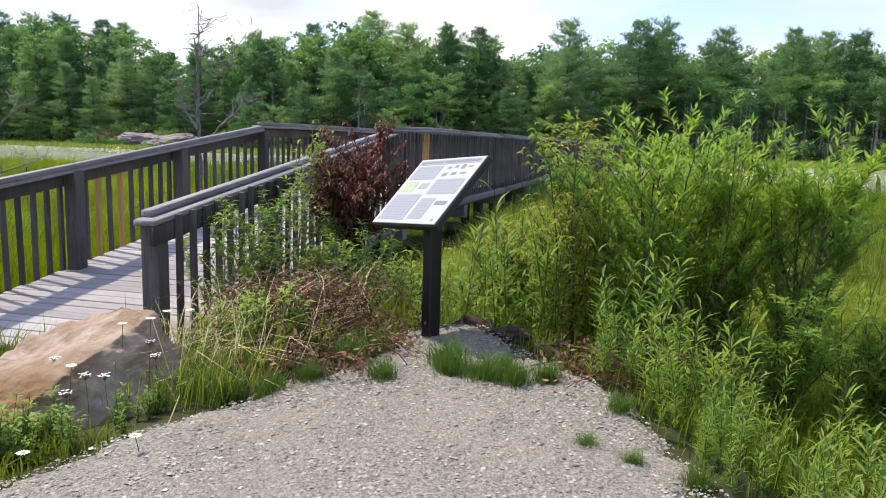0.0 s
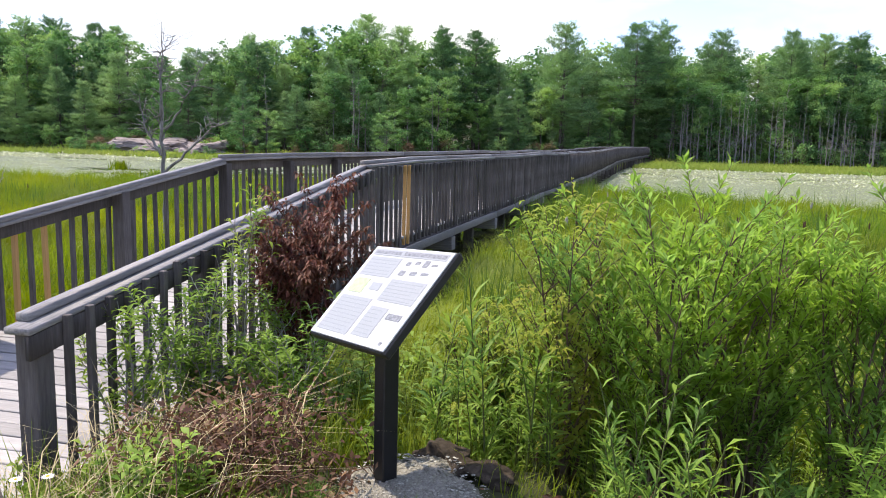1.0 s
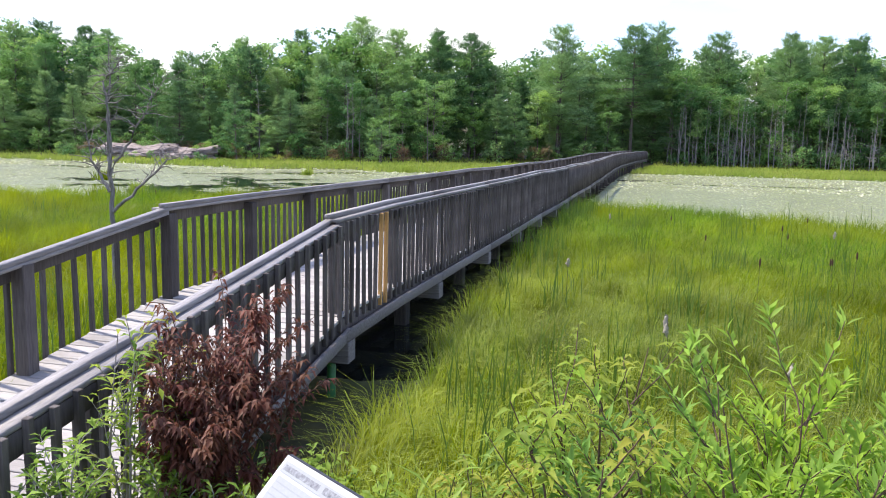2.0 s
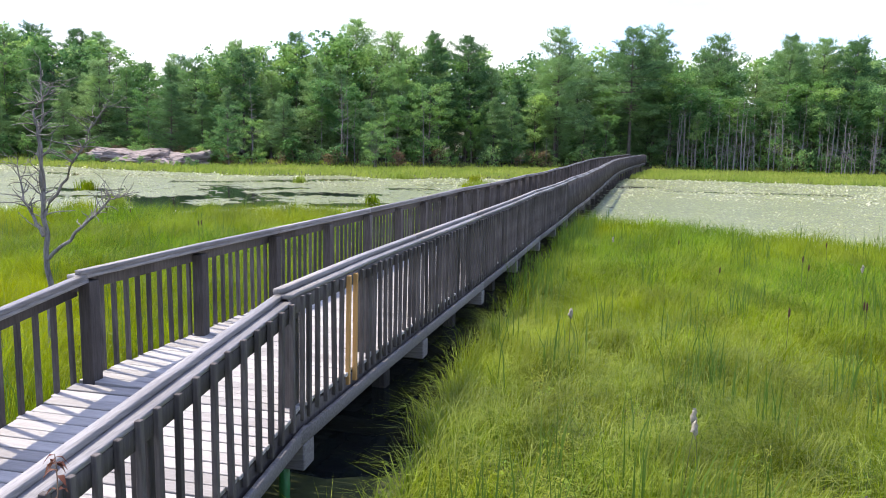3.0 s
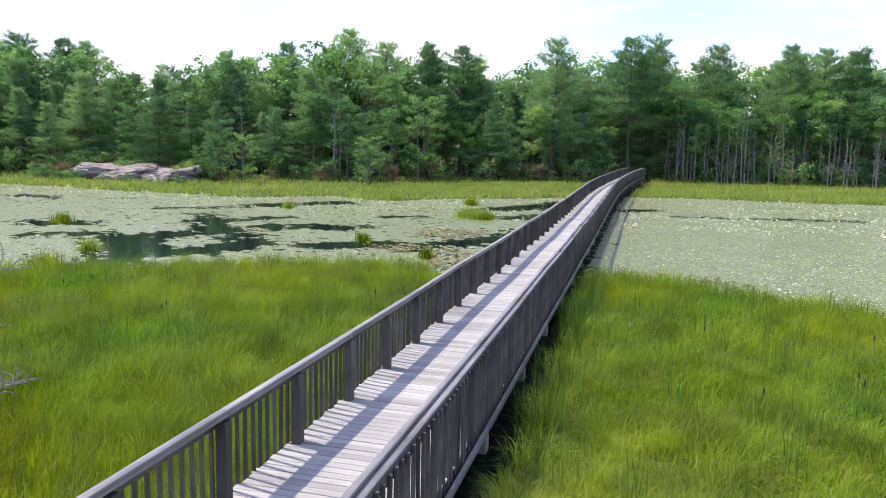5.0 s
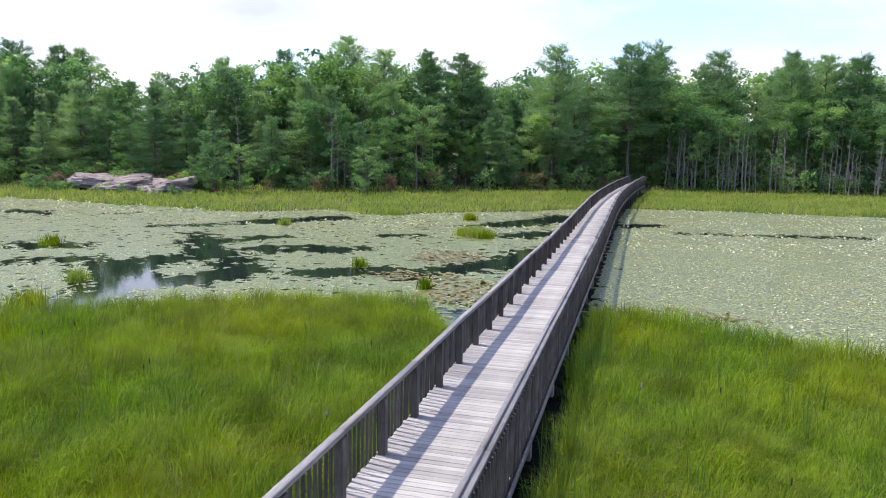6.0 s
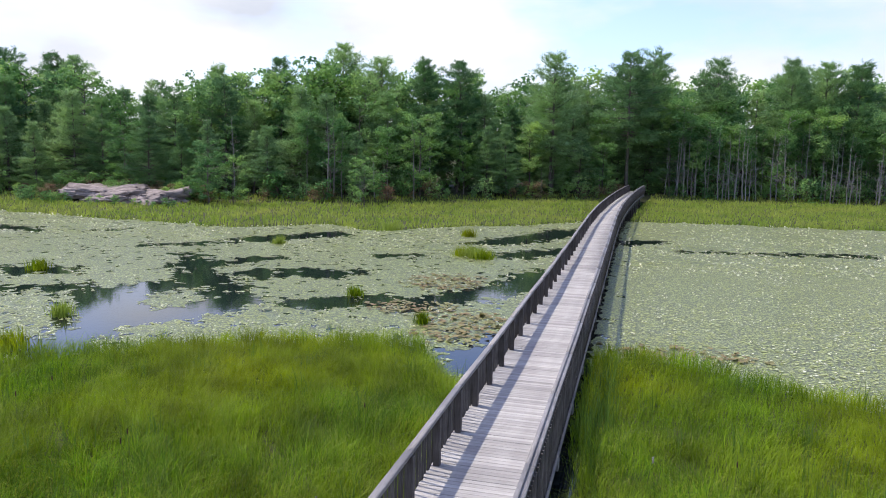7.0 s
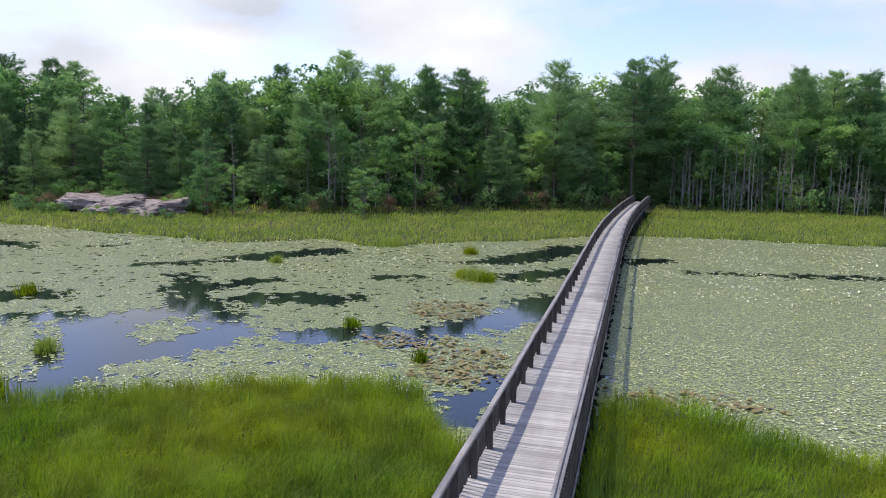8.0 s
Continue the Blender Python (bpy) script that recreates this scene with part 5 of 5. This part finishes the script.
def weed(seed, H, leaves, L, W, curl=0.25, lift=0.7, branches=2):
    r = np.random.RandomState(seed)
    t = np.linspace(0, 1, 6)
    wood, leaf = [], []
    for k in range(1 + branches):
        a, h = r.rand() * 6.28, H * (1 if k == 0 else r.uniform(0.55, 0.9))
        ln = h * r.uniform(0.05, 0.3)
        P = np.stack([np.cos(a) * ln * t ** 1.6, np.sin(a) * ln * t ** 1.6, h * t], -1) + np.array([r.normal(0, 0.02), r.normal(0, 0.02), 0])
        wood.append(tube(P, np.linspace(0.005, 0.002, 6), 4))
        leaf.append(leaves_on(P, leaves, r, L, W, lift, curl, 0.12))
    return wood, join(leaf)


def weeds(name, label, protos_data, spots, leafm, group, seed):
    r = random.Random(seed)
    made = []
    for k, (x, y, s) in enumerate(spots):
        z = float(height(np.array(x), np.array(y))) - 0.02
        if k < len(protos_data):
            ob = put_shrub(name, label, "weed", protos_data[k], x, y, STEM, leafm, r.uniform(0, 360), group, 0.02)
            made.append(ob)
        else:
            ob = copy_thing(made[k % len(made)], pose(x, y, z, r.uniform(-5, 5), r.uniform(-5, 5), r.uniform(0, 360)))
        ob.scale = (s, s, s)


r = random.Random(31)
lancey = [weed(300 + k, 0.70, 34, (0.08, 0.15), (0.012, 0.021), curl=0.12, lift=0.8, branches=1) for k in range(4)]
broadey = [weed(310 + k, 0.55, 16, (0.06, 0.12), (0.025, 0.045), branches=3) for k in range(4)]
front = [(4.45, -5.15, 0.95), (4.62, -5.35, 0.8), (4.9, -5.5, 1.0), (5.05, -5.3, 1.05), (5.15, -5.75, 0.9), (5.0, -6.05, 0.8), (5.3, -6.1, 0.9), (4.75, -5.05, 1.0)]
spots = front + [(x, y, r.uniform(0.7, 1.2)) for x, y in ((r.uniform(4.3, 7.0), r.uniform(-6.6, -3.2)) for _ in range(130)) if x > float(gravel_right(y)) + 0.12]
spots += [(float(gravel_right(y)) + 0.08 + 1.2 * r.random() ** 2, y, r.uniform(0.3, 0.7)) for y in (r.uniform(-8.4, -5.9) for _ in range(90))]
spots += [(r.uniform(3.15, 4.4), r.uniform(-5.0, -3.4), r.uniform(0.9, 1.7)) for _ in range(64)]
weeds("tall_weed", "bright green lance-leaved weed at the gravel edge", lancey, spots, WEEDLEAF, "weeds beside the gravel", 41)
spots = [(x, y, r.uniform(0.7, 1.35)) for x, y in ((r.uniform(1.75, 3.6), r.uniform(-6.0, -2.6)) for _ in range(120)) if (x < float(gravel_left(y)) - 0.12 or y > -5.0) and not (1.8 < x < 2.75 and y < -5.0)]
weeds("leafy_weed", "green broad-leaved weed beside the ramp railing", broadey, spots, WEEDLEAF, "weeds beside the ramp", 42)
spots = [(r.uniform(2.0, 7.5), r.uniform(-3.2, 6.5), r.uniform(0.55, 1.0)) for _ in range(70)] + [(r.gauss(3.3, 0.25), r.gauss(0.6, 0.5), r.uniform(0.7, 0.95)) for _ in range(16)]
spots += [(r.gauss(2.7, 0.2), r.gauss(-1.0, 0.4), r.uniform(0.6, 0.9)) for _ in range(12)]
weeds("marsh_herb", "yellow-green leafy herb among the marsh grass", [weed(330 + k, 0.62, 20, (0.05, 0.09), (0.014, 0.026), branches=4) for k in range(3)], spots, SUMACLEAF, "herbs in the marsh", 44)
spots = [(r.uniform(0.75, 2.0), r.uniform(-8.3, -7.35), r.uniform(0.35, 0.7)) for _ in range(26)] + [(r.uniform(1.35, 2.3), r.uniform(-6.25, -5.2), r.uniform(0.4, 0.8)) for _ in range(34)]
spots += [(r.uniform(2.05, 2.75), r.uniform(-6.4, -5.2), r.uniform(0.45, 1.0)) for _ in range(40)] + [(r.uniform(1.55, 2.0), r.uniform(-7.75, -7.5), r.uniform(0.4, 0.7)) for _ in range(10)]
spots += [(r.uniform(1.3, 2.25), r.uniform(-7.7, -7.3), r.uniform(0.25, 0.55)) for _ in range(30)] + [(2.0 + 0.3 * r.random(), r.uniform(-7.35, -6.7), r.uniform(0.2, 0.45)) for _ in range(22)]
weeds("low_weed", "low green weed round the boulders", [weed(320 + k, 0.5, 14, (0.06, 0.11), (0.025, 0.04), branches=4) for k in range(3)], spots, WEEDLEAF, "weeds round the boulders", 43)


def grass_tuft(seed, n, spread, H, material, name, label, category="grass"):
    r = np.random.RandomState(seed)
    x, y = r.normal(0, spread, n), r.normal(0, spread, n)
    V, F = blades(x, y, np.full(n, -0.01), r.uniform(0.4, 1.0, n) * H, r.uniform(0.2, 0.95, n), r.uniform(0.003, 0.007, n), r)
    return tagged(new(name, mesh_of(name, V, F, material)), label, category)


spots = [(3.52, -6.1, 0.85), (3.58, -6.22, 0.7), (3.78, -6.28, 0.8), (3.95, -6.28, 0.7), (3.86, -6.1, 0.6), (2.95, -6.2, 0.9), (3.0, -5.95, 0.8), (3.25, -6.45, 0.6), (2.40, -6.75, 0.8),
         (2.55, -6.85, 0.75), (2.78, -6.82, 0.6), (4.40, -7.0, 0.35), (4.60, -7.1, 0.35), (4.52, -6.55, 0.5), (4.12, -6.2, 0.6), (2.3, -6.3, 1.0), (2.5, -6.45, 0.8), (4.85, -7.2, 0.45), (2.05, -6.45, 1.1), (2.15, -6.6, 1.0), (2.35, -6.55, 0.9), (1.98, -6.15, 1.2), (2.2, -6.1, 1.1), (2.1, -5.9, 1.1), (2.9, -6.62, 0.6)]
tuft0 = None
for k, (x, y, s) in enumerate(spots):
    z = float(height(np.array(x), np.array(y)))
    if k < 3:
        ob = grass_tuft(400 + k, 420, 0.055, 0.30, CATTAIL, "grass_tuft", "short green grass tuft growing in the gravel")
        tagged(ob, group="grass tufts in the gravel")
        tuft0 = ob if k == 0 else tuft0
        ob.matrix_basis = pose(x, y, z, 0, 0, 40 * k)
    else:
        ob = copy_thing(tuft0, pose(x, y, z, 0, 0, r.uniform(0, 360)))
    ob.scale = (s, s, s)

# grass over the bank and round the boulders
sward("bank_grass", "green grass on the bank beside the ramp", SEDGE, 16000, (0.9, 3.6, -7.0, -3.0), 51, (0.18, 0.45), (0.3, 0.9), (0.004, 0.009),
      lambda x, y: ((x < gravel_left(y) - 0.1) | (y > -5.0)) & clear_of_bridge(x, y, 1.3), 0.4)
sward("bank_grass", "green grass under the willow shrubs", SEDGE, 22000, (3.6, 8.0, -8.5, -3.0), 52, (0.05, 0.20), (0.2, 0.95), (0.003, 0.007),
      lambda x, y: (x > gravel_right(y) + 0.05) | (y > -5.0), 0.3)
sward("bank_grass", "grass left of the ramp", SEDGE, 30000, (-9, 2.4, -12, -5.5), 53, (0.2, 0.5), (0.2, 0.8), (0.006, 0.012),
      lambda x, y: (x < gravel_left(y) - 0.1) & (clear_of_bridge(x, y, 1.25) | (y < -6.05)) & (np.hypot((x - 1.85) / 1.0, (y + 7.2) / 1.1) > 1))
sward("bank_grass", "short dark grass round the boulders", SEDGE, 6000, (0.3, 2.6, -8.9, -6.9), 55, (0.08, 0.26), (0.2, 0.9), (0.005, 0.010),
      lambda x, y: (x < gravel_left(y) - 0.02) & ((x < 1.3) | (y < -7.3)))
sward("dry_grass", "long dry straw stalks bent over the bank", STRAW, 520, (1.75, 2.75, -6.85, -5.4), 54, (0.3, 0.85), (0.8, 1.05), (0.003, 0.006),
      lambda x, y: x < gravel_left(y) + 0.15)


# dead brush heap
def brush(seed, n, sx, sy, sz):
    r = np.random.RandomState(seed)
    wood, pts = [], []
    t = np.linspace(0, 1, 5)
    for k in range(n):
        s = np.array([r.normal(0, sx), r.normal(0, sy), 0])
        a, L = r.rand() * 6.28, r.uniform(0.2, 0.6)
        P = s + np.stack([np.cos(a) * L * t, np.sin(a) * L * t, sz * r.uniform(0.3, 1.1) * np.sin(np.pi * (0.15 + 0.8 * t))], -1) + np.cumsum(r.normal(0, 0.025, (5, 3)), 0)
        P[:, 2] = np.maximum(P[:, 2], 0.0)
        wood.append(tube(P, np.linspace(0.006, 0.002, 5), 4))
        pts.append(P[r.randint(0, 5, 44)] + r.normal(0, 0.045, (44, 3)))
    pts = np.concatenate(pts)
    return wood, leaf_tris(pts, len(pts), r, (0.02, 0.06), 0.45, 0.3)


def put_brush(label, data, x, y):
    ob = thing("brush_heap", label, "brush", (x, y, float(height(np.array(x), np.array(y))) - 0.03))
    part("brushwood", mesh_of("brushwood", *join(data[0]), BRUSHWOOD, True), ob, kind="stuff")
    part("dry_foliage", mesh_of("dry_foliage", *data[1], DRYLEAF), ob, kind="stuff")


heap = brush(71, 170, 0.16, 0.18, 0.46)
put_brush("heap of dead brown brush and dry leaves by the ramp", heap, 2.45, -5.72)
heap = brush(72, 70, 0.14, 0.18, 0.24)
put_brush("low tangle of dead brown twigs on the bank", heap, 2.72, -6.12)
heap = brush(73, 22, 0.10, 0.10, 0.14)
put_brush("dry brown plant remains at the gravel edge", heap, 4.42, -5.75)


# daisies
def daisy(h, turn):
    ob = thing("daisy", "white daisy with a yellow centre on a thin stem", "flower", group="daisies by the boulder")
    part("stem", mesh_of("daisy_stem", *tube([(0, 0, 0), (0.01, 0, h * 0.5), (0.025, 0.01, h)], [0.002, 0.002, 0.0015], 4), STEM), ob)
    n = 14
    a = np.arange(n) * 2 * np.pi / n
    o = np.array([0.025, 0.01, h])
    d = np.stack([np.cos(a), np.sin(a), 0.1 * np.ones(n)], -1)
    s = np.stack([-np.sin(a), np.cos(a), np.zeros(n)], -1)
    part("petals", mesh_of("petals", *lance(o + d * 0.005, d, s, np.full(n, 0.024), np.full(n, 0.009), 0.05, 0.1), PETAL), ob)
    part("disc", mesh_of("disc", *tube([o, o + np.array([0, 0, 0.003]), o + np.array([0, 0, 0.005])], [0.008, 0.007, 0.001], 8), YOLK), ob)
    return ob


for k, (x, y, h) in enumerate(((2.06, -7.42, 0.40), (2.08, -6.88, 0.50), (2.0, -6.6, 0.50), (2.12, -6.52, 0.48), (2.22, -7.79, 0.12), (2.59, -7.59, 0.10), (1.9, -6.85, 0.5))):
    ob = daisy(h, k)
    ob.matrix_basis = pose(x, y, float(height(np.array(x), np.array(y))), 0, 0, 50 * k)
    ob.scale = (1.05, 1.05, 1.0)


def yarrow(x, y, z):
    """A flat white flower head on a branching stem."""
    base = float(height(np.array(x), np.array(y)))
    ob = thing("yarrow", "flat white yarrow flower head on a thin stem", "flower", (x, y, base), group="yarrow by the boulder")
    h = z - base
    rr = np.random.RandomState(int(abs(x * 1000 + y * 700)))
    stems, petals = [tube([(0, 0, 0), (0.01, 0.0, h * 0.5), (0, 0, h - 0.03)], [0.002, 0.002, 0.0016], 4)], []
    for k in range(16):
        a, q = k * 2.4, 0.008 * math.sqrt(k)
        tip = np.array([math.cos(a) * q, math.sin(a) * q, h + rr.normal(0, 0.003)])
        stems.append(tube([(0, 0, h - 0.03), tuple(tip)], [0.001, 0.0008], 3))
        b = np.arange(5) * 1.2566 + rr.rand()
        d = np.stack([np.cos(b), np.sin(b), 0.15 * np.ones(5)], -1)
        petals.append(lance(tip + d * 0.001, d, np.stack([-np.sin(b), np.cos(b), np.zeros(5)], -1), np.full(5, 0.0065), np.full(5, 0.006), 0.05, 0.1))
    part("stem", mesh_of("yarrow_stem", *join(stems), STEM), ob)
    part("flower_head", mesh_of("flower_head", *join(petals), PETAL), ob, "white flat flower head")


for x, y, z in ((2.0, -6.75, 0.76), (2.11, -6.85, 0.72), (1.97, -7.2, 0.7), (2.04, -7.15, 0.69), (1.99, -7.35, 0.66), (1.6, -7.0, 0.69)):
    yarrow(x, y, z)

straw = thing("straw_stalk", "long dry straw stalk lying over the gravel edge", "straw")
part("stalk", mesh_of("straw_stalk", *tube([(2.41, -7.84, 0.47), (2.46, -7.58, 0.51), (2.5, -7.28, 0.54), (2.51, -7.2, 0.66)], [0.003, 0.004, 0.004, 0.003], 5), STRAW), straw)


# ---- dead trees in the marsh ----
def crooked(start, way, L, r0, r, wob_amount=0.13, n=9):
    P = [np.array(start, float)]
    d = np.array(way, float) / np.linalg.norm(way)
    for k in range(n - 1):
        d = d + r.normal(0, wob_amount, 3)
        d /= np.linalg.norm(d)
        P.append(P[-1] + d * L / (n - 1))
    return np.array(P), np.linspace(r0, max(r0 * 0.15, 0.004), n)


def snag(seed, stems, twigs):
    r = np.random.RandomState(seed)
    out = []
    for start, way, L, r0 in stems:
        P, R = crooked(start, way, L, r0, r, 0.06)
        one = [tube(P, R, 7)]
        for k in range(twigs):
            i = r.randint(2, 9)
            a = r.rand() * 6.28
            Q, R2 = crooked(P[i], (np.cos(a), np.sin(a), r.uniform(0.4, 1.5)), L * r.uniform(0.18, 0.46), max(R[i] * 0.55, 0.008), r, 0.22, 6)
            one.append(tube(Q, R2, 5))
            for q in range(2):
                j = r.randint(1, 5)
                a = r.rand() * 6.28
                T, R3 = crooked(Q[j], (np.cos(a), np.sin(a), r.uniform(0, 0.8)), L * r.uniform(0.05, 0.12), 0.005, r, 0.25, 5)
                one.append(tube(T, R3, 4))
        out.append(join(one))
    return out


def limb_tree(seed, limbs, twigs):
    """A dead stem with crooked limbs along the given bends, and a few short twigs."""
    r = np.random.RandomState(seed)
    out = []
    for bends, r0, r1 in limbs:
        B = np.array(bends, float)
        t = np.linspace(0, len(B) - 1, 4 * len(B))
        P = np.stack([np.interp(t, np.arange(len(B)), B[:, c]) for c in range(3)], -1) + r.normal(0, 0.014, (len(t), 3))
        R = np.linspace(r0, r1, len(t))
        one = [tube(P, R, 7)]
        for k in range(twigs):
            i = r.randint(len(t) // 3, len(t))
            a = r.rand() * 6.28
            Q, R2 = crooked(P[i], (np.cos(a), np.sin(a), r.uniform(0.1, 1.2)), r.uniform(0.12, 0.5), min(R[i] * 0.6, 0.012), r, 0.25, 6)
            one.append(tube(Q, R2, 4))
        out.append(join(one))
    return out


BENDS = [([(0, 0, -0.1), (0.04, 0, 1.2), (-0.02, 0.02, 2.3), (0.05, 0, 2.9), (0.0, 0.03, 3.5), (0.06, 0.05, 4.25)], 0.048, 0.006),
         ([(-0.01, 0, 2.5), (0.12, -0.1, 3.2), (0.1, -0.15, 3.7), (0.3, -0.2, 3.82), (0.5, -0.2, 4.0)], 0.022, 0.005),
         ([(-0.02, 0.02, 2.2), (0.3, 0.1, 2.8), (0.62, 0.15, 3.3), (0.95, 0.2, 3.8)], 0.024, 0.005),
         ([(0.03, 0, 1.7), (0.45, 0.2, 2.1), (0.85, 0.3, 2.5), (1.1, 0.3, 2.55)], 0.028, 0.005),
         ([(0.0, 0, 2.0), (-0.4, 0.1, 2.4), (-0.6, 0.2, 3.0)], 0.028, 0.005)]
def put_dead_tree(label, limbs, bark, x, y):
    ob = thing("dead_tree", label, "tree", (x, y, 0))
    for k, limb in enumerate(limbs):
        part("limb" if k else "trunk", mesh_of("dead_limb", *limb, bark, True), ob)


put_dead_tree("forked leafless grey dead tree standing in the marsh", limb_tree(501, BENDS, 34), SNAGBARK, -3.9, 2.35)
put_dead_tree("leafless pale dead tree with drooping bare branches",
              snag(502, [((0, 0, -0.1), (0.1, 0, 1), 3.6, 0.07), ((0.1, 0, 1.2), (0.8, 0.1, 0.75), 1.9, 0.04), ((0.1, 0, 0.8), (0.9, 0.2, 0.4), 1.6, 0.03)], 9), PALEBARK, -9.1, 2.0)
